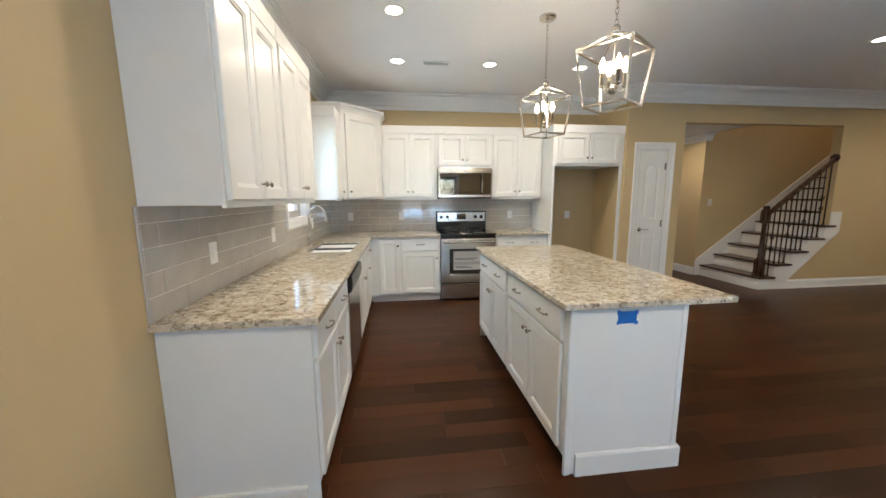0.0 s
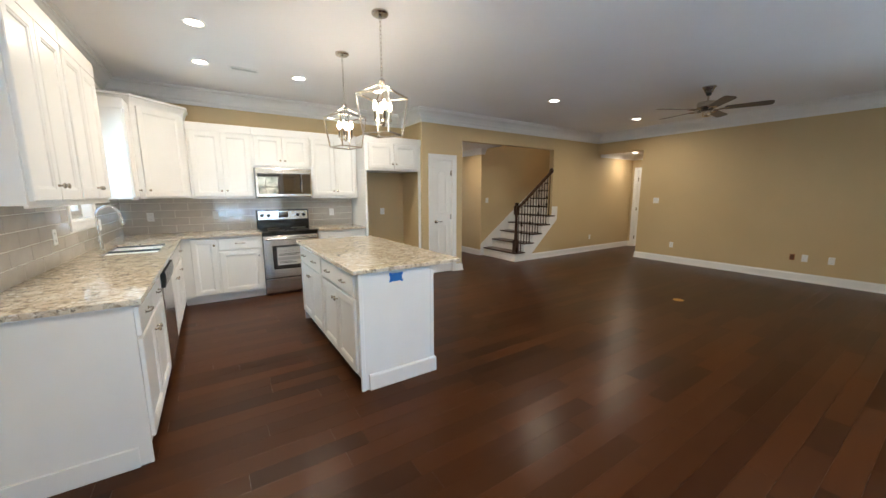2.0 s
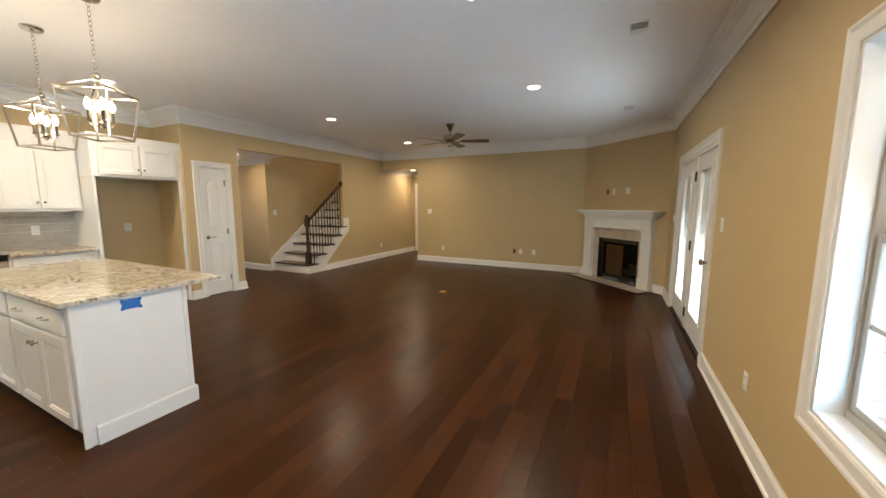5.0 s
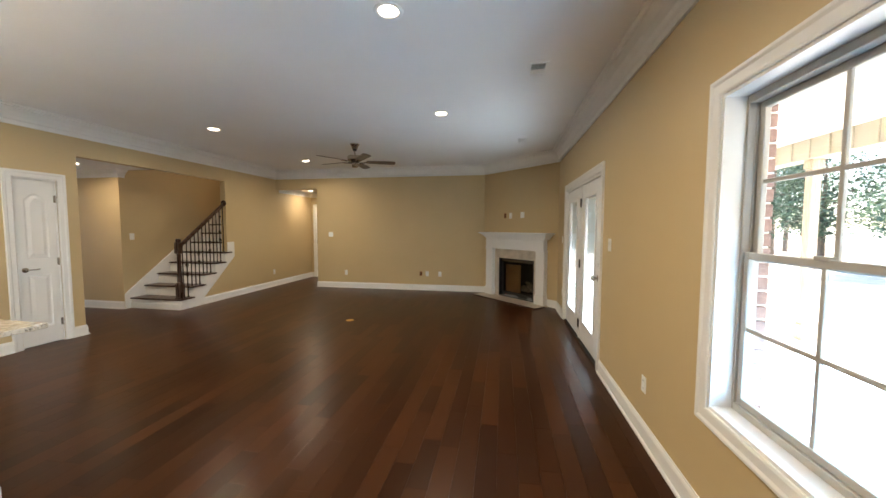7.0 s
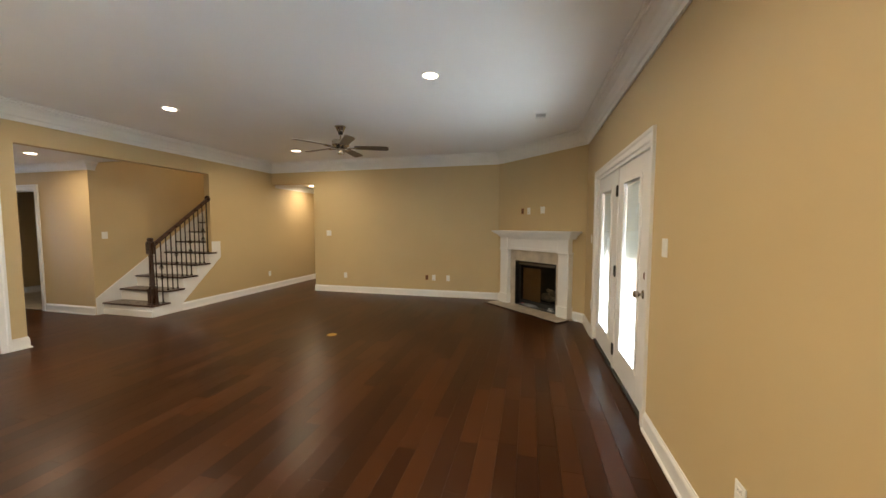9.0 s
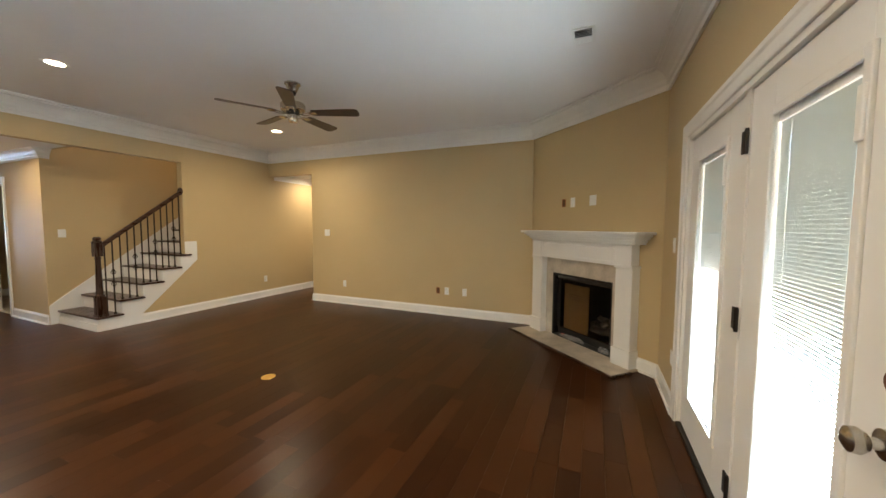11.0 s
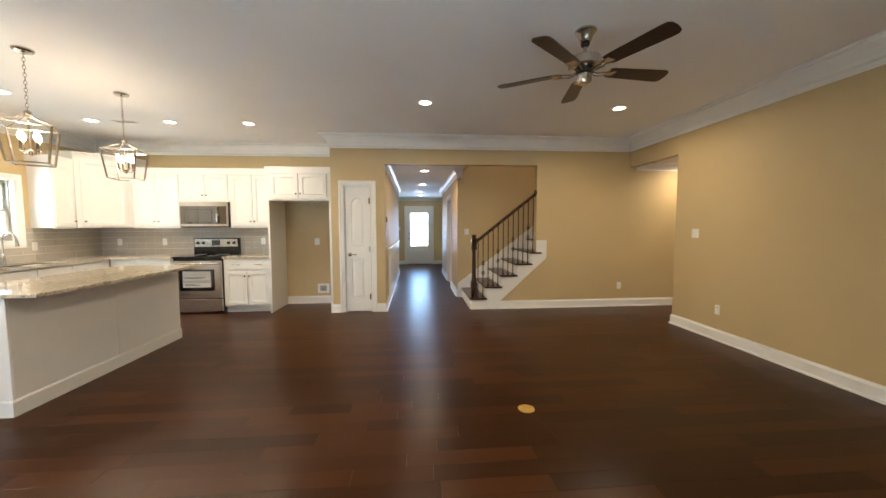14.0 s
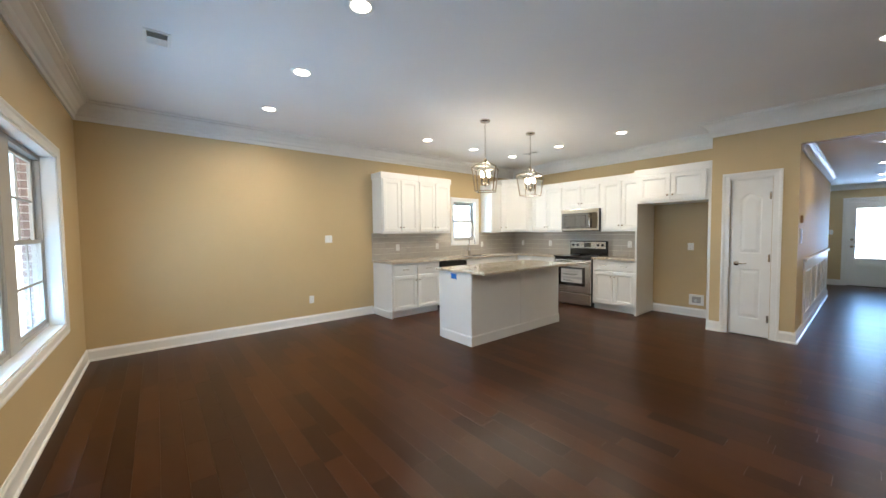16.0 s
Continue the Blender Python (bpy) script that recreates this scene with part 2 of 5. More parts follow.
INK = mat("dark_ink", (0.03, 0.03, 0.03), 0.6, var=0.1)
BAG = mat("clear_plastic_bag", (0.42, 0.42, 0.43), 0.22, var=0.3, scale=30, trans=0.55, bump=1.0, bscale=30)
LOG = mat("ceramic_log", (0.20, 0.17, 0.13), 0.9, var=0.5, scale=14, bump=0.8, bscale=40)
SLATM = mat("white_blind_slat", (0.46, 0.53, 0.54), 0.4, var=0.02)

DARKMIRROR = mat("mirrored_black_glass", (0.008, 0.008, 0.009), 0.03, var=0.1, scale=3, rvar=0.01)
DARKMIRROR.node_tree.nodes["Principled BSDF"].inputs["IOR"].default_value = 2.6
for m in (BLACKG,):
    m.node_tree.nodes["Principled BSDF"].inputs["IOR"].default_value = 1.9
TILE.node_tree.nodes["Principled BSDF"].inputs["IOR"].default_value = 1.65


# ---- mesh helpers ----
def bx(bm, x0, y0, z0, x1, y1, z1, bev=0.0, seg=1):
    r = bmesh.ops.create_cube(bm, size=1, matrix=Matrix.LocRotScale(((x0 + x1) / 2, (y0 + y1) / 2, (z0 + z1) / 2), None,
                                                                  (abs(x1 - x0), abs(y1 - y0), abs(z1 - z0))))
    if bev:
        es = {e for v in r["verts"] for e in v.link_edges}
        bmesh.ops.bevel(bm, geom=list(es), offset=bev, segments=seg, affect="EDGES", profile=0.5)
    return bm


def box(x0, y0, z0, x1, y1, z1, bev=0.0, seg=1):
    return bx(bmesh.new(), x0, y0, z0, x1, y1, z1, bev, seg)


def lathe(bm, prof, seg=16, m=Matrix()):
    """Turn (radius, height) pairs about z."""
    rings = []
    for r, z in prof:
        if r < 1e-5:
            rings.append([bm.verts.new(m @ Vector((0, 0, z)))])
        else:
            rings.append([bm.verts.new(m @ Vector((r * math.cos(2 * math.pi * k / seg), r * math.sin(2 * math.pi * k / seg), z))) for k in range(seg)])
    for a, b in zip(rings, rings[1:]):
        for k in range(seg):
            j = (k + 1) % seg
            if len(a) == 1 and len(b) == 1:
                continue
            if len(a) == 1:
                bm.faces.new((a[0], b[k], b[j]))
            elif len(b) == 1:
                bm.faces.new((a[k], a[j], b[0]))
            else:
                bm.faces.new((a[k], a[j], b[j], b[k]))
    for ring, flip in ((rings[0], True), (rings[-1], False)):
        if len(ring) > 1:
            bm.faces.new(ring[::-1] if flip else ring)
    return bm


def tube(bm, pts, r, seg=8, square=False):
    pts = [Vector(p) for p in pts]
    seg = 4 if square else seg
    rings = []
    up = Vector((0, 0, 1))
    for i, p in enumerate(pts):
        d = (pts[min(i + 1, len(pts) - 1)] - pts[max(i - 1, 0)]).normalized()
        side = d.cross(up)
        if side.length < 0.05:
            side = d.cross(Vector((0, 1, 0)))
        side.normalize()
        over = side.cross(d).normalized()
        rings.append([bm.verts.new(p + r * (side * math.cos(2 * math.pi * (k + 0.5) / seg) + over * math.sin(2 * math.pi * (k + 0.5) / seg))) for k in range(seg)])
    for a, b in zip(rings, rings[1:]):
        for k in range(seg):
            bm.faces.new((a[k], a[(k + 1) % seg], b[(k + 1) % seg], b[k]))
    bm.faces.new(rings[0][::-1])
    bm.faces.new(rings[-1])
    return bm


def sweep(bm, path, prof, closed=False):
    """Run a moulding's profile of (out, height) along a plan path, room on its left."""
    n = len(path)
    pts = [Vector((p[0], p[1])) for p in path]
    rings = []
    for i in range(n):
        a = (pts[i] - pts[i - 1]).normalized() if (closed or i) else None
        b = (pts[(i + 1) % n] - pts[i]).normalized() if (closed or i < n - 1) else None
        a, b = a or b, b or a
        na, nb = Vector((-a.y, a.x)), Vector((-b.y, b.x))
        m = (na + nb) / (1 + na.dot(nb))
        rings.append([bm.verts.new((pts[i].x + m.x * o, pts[i].y + m.y * o, z)) for o, z in prof])
    k = len(prof)
    for i in range(n if closed else n - 1):
        a, b = rings[i], rings[(i + 1) % n]
        for j in range(k):
            bm.faces.new((a[j], b[j], b[(j + 1) % k], a[(j + 1) % k]))
    if not closed:
        bm.faces.new(rings[0])
        bm.faces.new(rings[-1][::-1])
    return bm


def prism(bm, pts, m):
    """Extrude a flat outline (x, y) by m's z unit; m places it."""
    lo = [bm.verts.new(m @ Vector((x, y, 0))) for x, y in pts]
    hi = [bm.verts.new(m @ Vector((x, y, 1))) for x, y in pts]
    bm.faces.new(lo[::-1])
    bm.faces.new(hi)
    for i in range(len(pts)):
        j = (i + 1) % len(pts)
        bm.faces.new((lo[i], lo[j], hi[j], hi[i]))
    return bm


def finish(bm, name, material, smooth=False):
    bmesh.ops.recalc_face_normals(bm, faces=bm.faces)
    me = bpy.data.meshes.new(name)
    bm.to_mesh(me)
    bm.free()
    me.materials.append(material)
    if smooth:
        for f in me.polygons:
            f.use_smooth = True
        me.set_sharp_from_angle(angle=radians(35))
    return me


def part(name, bm, material, parent, label="", smooth=False):
    ob = new(name, finish(bm, name, material, smooth))
    ob.parent = parent
    if label:
        tagged(ob, label)
    return ob


def shared(name, me, parent, loc=(0, 0, 0)):
    ob = new(name, me)
    ob.parent, ob.location = parent, loc
    return ob


def structure(name, bm, material, label="", category="", smooth=False):
    ob = new(name, finish(bm, name, material, smooth))
    return tagged(ob, label, category, kind="structure")


def thing(name, m, label, category, group=""):
    ob = new(name)
    ob.matrix_world = m
    ob.empty_display_size = 0.1
    return tagged(ob, label, category, group)


# ---- shell ----
T = 0.12


def wall_run(bm, along, a0, a1, c0, c1, z0, z1, holes=()):
    """A wall from a0 to a1 along x or y, from c0 to c1 across, with holes (h0, h1, bottom, top)."""
    def put(p, q, zl, zh):
        if q - p > 1e-4 and zh - zl > 1e-4:
            if along == "x":
                bx(bm, p, c0, zl, q, c1, zh)
            else:
                bx(bm, c0, p, zl, c1, q, zh)
    at = a0
    for h0, h1, b, t in sorted(holes):
        put(at, h0, z0, z1)
        put(h0, h1, z0, b)
        put(h0, h1, t, z1)
        at = h1
    put(at, a1, z0, z1)
    return bm


WIN = (0.93, 2.81, 0.61, 2.06)
SINKWIN = (3.235, 3.88, 1.20, 2.035)
FRENCH = (4.77, 6.75, 0.0, 2.03)
structure("wall_west", wall_run(bmesh.new(), "y", S - T, N + T, W - T, W, 0, C, [SINKWIN]), TAN, "tan painted wall behind the kitchen counter", "wall")
structure("wall_south", wall_run(bmesh.new(), "x", W, E + T, S - T, S, 0, C, [WIN, FRENCH]), TAN, "tan painted wall with window and patio doors", "wall")
structure("wall_east", wall_run(bmesh.new(), "y", S, P, E, E + T, 0, C, [(3.31, P, 0.0, 2.373)]), TAN, "tan painted wall with an opening to a hall", "wall")
structure("wall_north_kitchen", wall_run(bmesh.new(), "x", W, PX + 0.1, N, N + T, 0, C), TAN, "tan painted wall behind the range", "wall")
structure("wall_north_living", wall_run(bmesh.new(), "x", PX, 10.62, P, P + T, 0, C, [(4.155, 4.555, 0.0, 2.035), (HL, 7.29, 0.0, 2.385)]), TAN,
          "tan painted wall with a wide opening to hall and stairs", "wall")
bm = bmesh.new()
prism(bm, [(6.25, 0), (7.29, 0), (7.29, 0.775)], Matrix(((1, 0, 0, 0), (0, 0, T, P), (0, 1, 0, 0), (0, 0, 0, 1))))
structure("wall_under_stairs", bm, TAN, "tan painted wall below the stairs", "wall")
structure("wall_pantry_west", wall_run(bmesh.new(), "y", P + T, N, PX, PX + T, 0, C), TAN, "tan painted side of the pantry", "wall")
structure("wall_hall_left", wall_run(bmesh.new(), "y", P + T, 9.2, HL - T, HL, 0, HC + 0.1), TAN, "tan painted hall wall", "wall")
structure("wall_hall_right", wall_run(bmesh.new(), "y", SB, 9.2, HR, HR + T, 0, 5.2, [(6.66, 7.46, 0, 2.035)]), TAN, "tan painted hall wall with a cased door", "wall")
structure("wall_stair_back", wall_run(bmesh.new(), "x", HR + T, 10.62, SB, SB + T, 0, 5.2), TAN, "tan painted wall along the stairs", "wall")
structure("wall_foyer_left", wall_run(bmesh.new(), "y", 9.2, 11.6, 4.30, 4.42, 0, HC + 0.1), TAN, "tan painted foyer wall", "wall")
structure("wall_foyer_right", wall_run(bmesh.new(), "y", 9.2, 11.6, 6.48, 6.60, 0, HC + 0.1), TAN, "tan painted foyer wall", "wall")
bm = wall_run(bmesh.new(), "x", 4.30, HL - T, 9.08, 9.2, 0, HC + 0.1)
wall_run(bm, "x", HR + T, 6.60, 9.08, 9.2, 0, HC + 0.1)
structure("wall_foyer_return", bm, TAN, "tan painted foyer return wall", "wall")
structure("wall_foyer_end", wall_run(bmesh.new(), "x", 4.30, 6.60, 11.46, 11.58, 0, HC + 0.1, [(4.975, 5.865, 0, 2.035)]), TAN, "tan painted wall around the front door", "wall")
structure("wall_side_hall_south", wall_run(bmesh.new(), "x", E + T, 10.62, -1.12, -1.0, 0, HC + 0.1), TAN, "tan painted side hall wall", "wall")
structure("wall_side_hall_end", wall_run(bmesh.new(), "y", -1.0, P, 10.50, 10.62, 0, HC + 0.1, [(3.45, 4.24, 0, 2.035)]), TAN, "tan painted end of the side hall", "wall")
# angled chimney breast
ax = Vector((DB[0] - DA[0], DB[1] - DA[1])).normalized()
MID = ((DA[0] + DB[0]) / 2, (DA[1] + DB[1]) / 2)
FIRE = Matrix(((ax.x, -ax.y, 0, MID[0]), (ax.y, ax.x, 0, MID[1]), (0, 0, 1, 0), (0, 0, 0, 1)))
HALF = (Vector(DA) - Vector(DB)).length / 2
OP = (-0.475, 0.46, 0.019, 0.825)


def local(bm, m):
    bmesh.ops.transform(bm, matrix=m, verts=bm.verts)
    return bm


bm = wall_run(bmesh.new(), "x", -HALF, HALF, 0, T, 0, C, [OP])
structure("wall_fireplace", local(bm, FIRE), TAN, "tan painted angled wall over the fireplace", "wall")
bm = box(W - T, S - T, C, E + T, P + T, C + 0.12)
bx(bm, W - T, P + T, C, PX + T, N + T, C + 0.12)
structure("ceiling", bm, CEIL, "smooth off-white painted ceiling", "ceiling")
bm = box(HL - T, P + T, HC, 6.17, SB, HC + 0.1)
bx(bm, HL - T, SB, HC, HR, 9.2, HC + 0.1)
bx(bm, 4.30, 9.2, HC, 6.60, 11.58, HC + 0.1)
structure("ceiling_hall", bm, CEIL, "lower off-white hall ceiling", "ceiling")
structure("ceiling_side_hall", box(E + T, -1.12, HC, 10.62, P, HC + 0.1), CEIL, "lower off-white side hall ceiling", "ceiling")
bm = box(6.17, P + T, 5.2, 10.62, SB + T, 5.3)
wall_run(bm, "x", 6.17, 10.62, P, P + T, C, 5.2)
wall_run(bm, "y", P + T, SB, 6.17, 6.21, HC, 5.2)
wall_run(bm, "y", P, SB + T, 10.62, 10.7, 0, 5.2)
structure("wall_stairwell", bm, TAN, "tan painted stairwell", "wall")
structure("floor", box(W - T, S - T, -0.12, 10.7, 11.62, -0.012), DKWOOD, "dark brown hardwood plank floor, satin finish", "floor")

CROWN = [(0.0, C - 0.205), (0.018, C - 0.205), (0.018, C - 0.16), (0.032, C - 0.145), (0.040, C - 0.115), (0.070, C - 0.070), (0.105, C - 0.045),
         (0.120, C - 0.040), (0.120, C - 0.022), (0.145, C - 0.016), (0.145, C), (0.0, C)]
ROOM = [(W, S), DB, DA, (E, P), (PX, P), (PX, N), (W, N)]
structure("crown_moulding", sweep(bmesh.new(), ROOM, CROWN, True), TRIM, "white stepped crown moulding", "moulding")
HCROWN = [(o * 0.62, HC - (C - z) * 0.62) for o, z in CROWN]
bm = sweep(bmesh.new(), [(4.42, 11.46), (4.42, 9.2), (HL, 9.2), (HL, P + T)], HCROWN)
sweep(bm, [(HR + 0.10, SB), (HR, SB), (HR, 9.2), (6.48, 9.2), (6.48, 11.46), (4.42, 11.46)], HCROWN)
sweep(bm, [(E + T, 3.31), (E + T, -1.0), (10.5, -1.0), (10.5, P), (E + T, P)], HCROWN)
structure("crown_moulding_hall", bm, TRIM, "white hall crown moulding", "moulding")

BASE = [(0.0, 0.0), (0.028, 0.0), (0.028, 0.014), (0.015, 0.02), (0.015, 0.105), (0.011, 0.118), (0.006, 0.126), (0.005, 0.135), (0.0, 0.135)]


def base(path):
    return sweep(bmesh.new(), path, BASE)


def joined(bms):
    out = bmesh.new()
    for b in bms:
        me = bpy.data.meshes.new("tmp")
        b.to_mesh(me)
        b.free()
        out.from_mesh(me)
        bpy.data.meshes.remove(me)
    return out


def on_diag(u, v=0.0):
    p = FIRE @ Vector((u, -v, 0))
    return (p.x, p.y)


runs = [base([(W, 1.375), (W, S), (4.685, S)]), base([(6.835, S), DB, on_diag(0.755)]), base([on_diag(-0.80), DA, (E, 3.31), (E + T, 3.31), (E + T, -1.0), (10.5, -1.0), (10.5, 3.365)]),
        base([(10.5, 4.325), (10.5, P), (6.66, P)]), base([(4.42, 11.46), (4.42, 9.2), (HL, 9.2), (HL, P), (4.645, P)]), base([(4.065, P), (PX, P), (PX, P + 0.045)]),
        base([(PX, P + 0.09), (PX, N), (2.975, N)]), base([(HR, SB), (HR, 6.575)]), base([(HR, 7.545), (HR, 9.2), (6.48, 9.2), (6.48, 11.46), (5.95, 11.46)]),
        base([(4.89, 11.46), (4.42, 11.46)])]
structure("baseboard", joined(runs), TRIM, "white baseboard with shoe moulding", "baseboard")


def casing(bm, a0, a1, z0, z1, sill=False, w=0.085):
    """Casing boards round an opening in the local x-z plane, face towards -y, mitred and stepped."""
    prof = [(0.0, 0.0), (0.0, -0.012), (0.010, -0.016), (0.05, -0.016), (0.062, -0.022), (w, -0.022), (w, 0.0)]
    path = [(a0, z0, -1, -1 if sill else 0), (a0, z1, -1, 1), (a1, z1, 1, 1), (a1, z0, 1, -1 if sill else 0)]
    rings = [[bm.verts.new((x + sx * o, y, z + sz * o)) for o, y in prof] for x, z, sx, sz in path]
    k = len(prof)
    pairs = list(zip(rings, rings[1:])) + ([(rings[-1], rings[0])] if sill else [])
    for a, b in pairs:
        for j in range(k):
            bm.faces.new((a[j], b[j], b[(j + 1) % k], a[(j + 1) % k]))
    if not sill:
        bm.faces.new(rings[0])
        bm.faces.new(rings[-1][::-1])
    return bm


def turn(x, y, deg, z=0.0):
    return pose(x, y, z, 0, 0, deg)


# ---- cabinets ----
def panel_front(w, h, rail=0.055):
    """A framed cabinet front in one piece, w by h, back at y 0, face at y -0.02; low fronts are plain with an eased edge."""
    bm = bmesh.new()
    steps = [(0, 0), (0, -0.016), (0.004, -0.020)]
    if h > 0.2:
        steps += [(rail, -0.020), (rail + 0.004, -0.0165), (rail + 0.012, -0.0145), (rail + 0.016, -0.0085)]
    rings = [[bm.verts.new(p) for p in ((d, y, d), (w - d, y, d), (w - d, y, h - d), (d, y, h - d))] for d, y in steps]
    for a, b in zip(rings, rings[1:]):
        for k in range(4):
            bm.faces.new((a[k], a[(k + 1) % 4], b[(k + 1) % 4], b[k]))
    bm.faces.new(rings[0])
    bm.faces.new(rings[-1])
    return bm


KNOB = lathe(bmesh.new(), [(0.007, 0), (0.007, 0.003), (0.005, 0.006), (0.0045, 0.014), (0.010, 0.018), (0.0145, 0.022), (0.0145, 0.026), (0.010, 0.030), (0, 0.031)], 14,
             pose(0, 0, 0, 90))
KNOB = finish(KNOB, "knob", NICKEL, True)
PULL = bmesh.new()
tube(PULL, [(-0.048, 0, 0), (-0.046, -0.016, 0), (-0.036, -0.026, 0.002), (0, -0.030, 0.004), (0.036, -0.026, 0.002), (0.046, -0.016, 0), (0.048, 0, 0)], 0.0048, 8)
for sx in (-0.048, 0.048):
    lathe(PULL, [(0.009, 0), (0.009, 0.003), (0.006, 0.005), (0, 0.005)], 10, pose(sx, 0, 0, 90))
PULL = finish(PULL, "pull", NICKEL, True)


def door(cab, x, z, w, h, knob, top_knob=False, m=Matrix()):
    d = part("cabinet_door", panel_front(w, h), CAB, cab)
    d.matrix_local = m @ pose(x, -0.001, z)
    if knob:
        kx = 0.028 if knob == "l" else w - 0.028
        shared("knob", KNOB, d, (kx, -0.020, h - 0.085 if top_knob else 0.075))
    return d


def drawer(cab, x, z, w, h, pulls=1, m=Matrix()):
    d = part("drawer_front", panel_front(w, h), CAB, cab)
    d.matrix_local = m @ pose(x, -0.001, z)
    for k in range(pulls):
        shared("pull", PULL, d, (w * (2 * k + 1) / (2 * pulls), -0.019, h / 2))
    return d


def cornice(path, z0, z1):
    """A small cabinet crown along a local plan path (room on its left), from z0 up to z1."""
    h = z1 - z0
    return sweep(bmesh.new(), path, [(-0.015, z0), (0.006, z0), (0.010, z0 + 0.25 * h), (0.018, z0 + 0.42 * h), (0.036, z0 + 0.72 * h), (0.042, z0 + 0.76 * h),
                                     (0.048, z0 + 0.80 * h), (0.048, z1), (-0.015, z1)])


def upper(m, w, z0, z1, depth, doors, label, gap=0.02, sides=(True, True), top=0.10, group="white upper cabinets"):
    """doors: list of (x, width, knob side)."""
    cab = thing("upper_cabinet", m, label, "cabinet", group)
    bm = box(0, 0, z0, w, depth, z1 - 0.02)
    bx(bm, 0.001, -0.004, z0 - 0.012, w - 0.001, 0.014, z0 + 0.001, 0.002)
    part("body", bm, CAB, cab)
    for x, dw, k in doors:
        door(cab, x, z0 + gap, dw, z1 - z0 - top - 2 * gap + 0.01, k)
    path = [(w, depth), (w, 0), (0, 0), (0, depth)]
    if not sides[1]:
        path = path[1:]
    if not sides[0]:
        path = path[:-1]
    part("cornice", cornice(path[::-1], z1 - top, z1), CAB, cab)
    return cab


def lower(m, w, depth, label, fronts, group="white base cabinets", kick=0.10):
    cab = thing("base_cabinet", m, label, "cabinet", group)
    part("body", box(0, 0, kick, w, depth, 0.884), CAB, cab)
    part("toe_kick", box(0.0, 0.065, 0, w, 0.08, kick), CAB, cab)
    for f in fronts:
        if f[0] == "door":
            door(cab, *f[1:], True)
        else:
            drawer(cab, *f[1:])
    return cab


ZU, ZT = 1.385, 2.355
# uppers along the west wall, south of the window
for k, y in enumerate((1.40, 2.145)):
    upper(turn(W + 0.32, y, 90), 0.74, ZU, 2.395, 0.318, [(0.02, 0.345, "r"), (0.375, 0.345, "l")],
          "white painted wall cabinet with two framed doors, beside the sink window", sides=(k == 0, k == 1))
upper(turn(W + 0.305, 4.035, 90), 0.325, ZU, 2.40, 0.303, [(0.015, 0.295, "r")], "narrow white wall cabinet with one door next to the window", sides=(True, False))
# diagonal corner cabinet
cab = thing("corner_upper_cabinet", pose(0, 0, 0), "taller white diagonal corner wall cabinet", "cabinet")
c0, c1 = (W + 0.33, 4.36), (0.68, N - 0.33)
part("body", prism(bmesh.new(), [(W + 0.002, 4.362), (c0[0], c0[1] + 0.002), c1, (0.68, N - 0.002), (W + 0.002, N - 0.002)], Matrix.LocRotScale((0, 0, ZU), None, (1, 1, 2.46 - ZU))), CAB, cab)
ang = math.degrees(math.atan2(c1[1] - c0[1], c1[0] - c0[0]))
wd = math.dist(c0, c1)
d = part("cabinet_door", panel_front(wd - 0.11, 1.00), CAB, cab)
d.matrix_local = turn(c0[0], c0[1], ang, ZU + 0.02) @ pose(0.055, -0.003, 0)
shared("knob", KNOB, d, (0.03, -0.020, 0.075))
part("cornice", cornice([(W + 0.02, 4.36), c0, c1, (0.68, N - 0.02)][::-1], 2.40, 2.515), CAB, cab)
# uppers along the north wall
upper(turn(0.685, N - 0.33, 0), 0.745, ZU, ZT, 0.328, [(0.03, 0.34, "r"), (0.378, 0.34, "l")], "white painted wall cabinet with two doors beside the microwave", sides=(False, False))
upper(turn(1.432, N - 0.33, 0), 0.766, 1.815, ZT, 0.328, [(0.02, 0.36, "r"), (0.386, 0.36, "l")], "short white wall cabinet above the microwave", sides=(False, False))
upper(turn(2.20, N - 0.33, 0), 0.735, ZU, ZT, 0.328, [(0.02, 0.345, "r"), (0.37, 0.345, "l")], "white painted wall cabinet with two doors beside the fridge recess", sides=(False, False))
upper(turn(2.938, 4.45, 0), 0.999, 1.815, 2.335, 0.688, [(0.06, 0.43, "r"), (0.50, 0.43, "l")], "deep white cabinet bridging the empty fridge recess", sides=(True, False))
cab = thing("fridge_panel", pose(0, 0, 0), "tall white end panel beside the empty fridge recess", "panel", "fridge recess panels")
part("board", box(2.938, 4.455, 0, 2.968, N - 0.002, 1.812, 0.002), CAB, cab)
cab = thing("fridge_panel", pose(0, 0, 0), "narrow white filler strip beside the pantry wall", "panel", "fridge recess panels")
part("board", box(3.895, 4.45, 0, 3.937, 4.475, 1.812, 0.002), CAB, cab)

# base cabinets along the west wall
XF = W + 0.61
DZ = 0.705
end = lower(turn(XF, 1.405, 90), 0.965, 0.606, "white base cabinet with two drawers, two doors and a finished end",
            [("drawer", 0.03, DZ, 0.44, 0.155), ("drawer", 0.485, DZ, 0.46, 0.155), ("door", 0.03, 0.125, 0.44, 0.56, "r"), ("door", 0.485, 0.125, 0.46, 0.56, "l")])
bm = box(-0.012, -0.004, 0, 0.0, 0.606, 0.884)
part("end_panel", bm, CAB, end)
bm = box(-0.028, 0.05, 0.0, -0.012, 0.606, 0.115, 0.003)
part("plinth", bm, CAB, end)
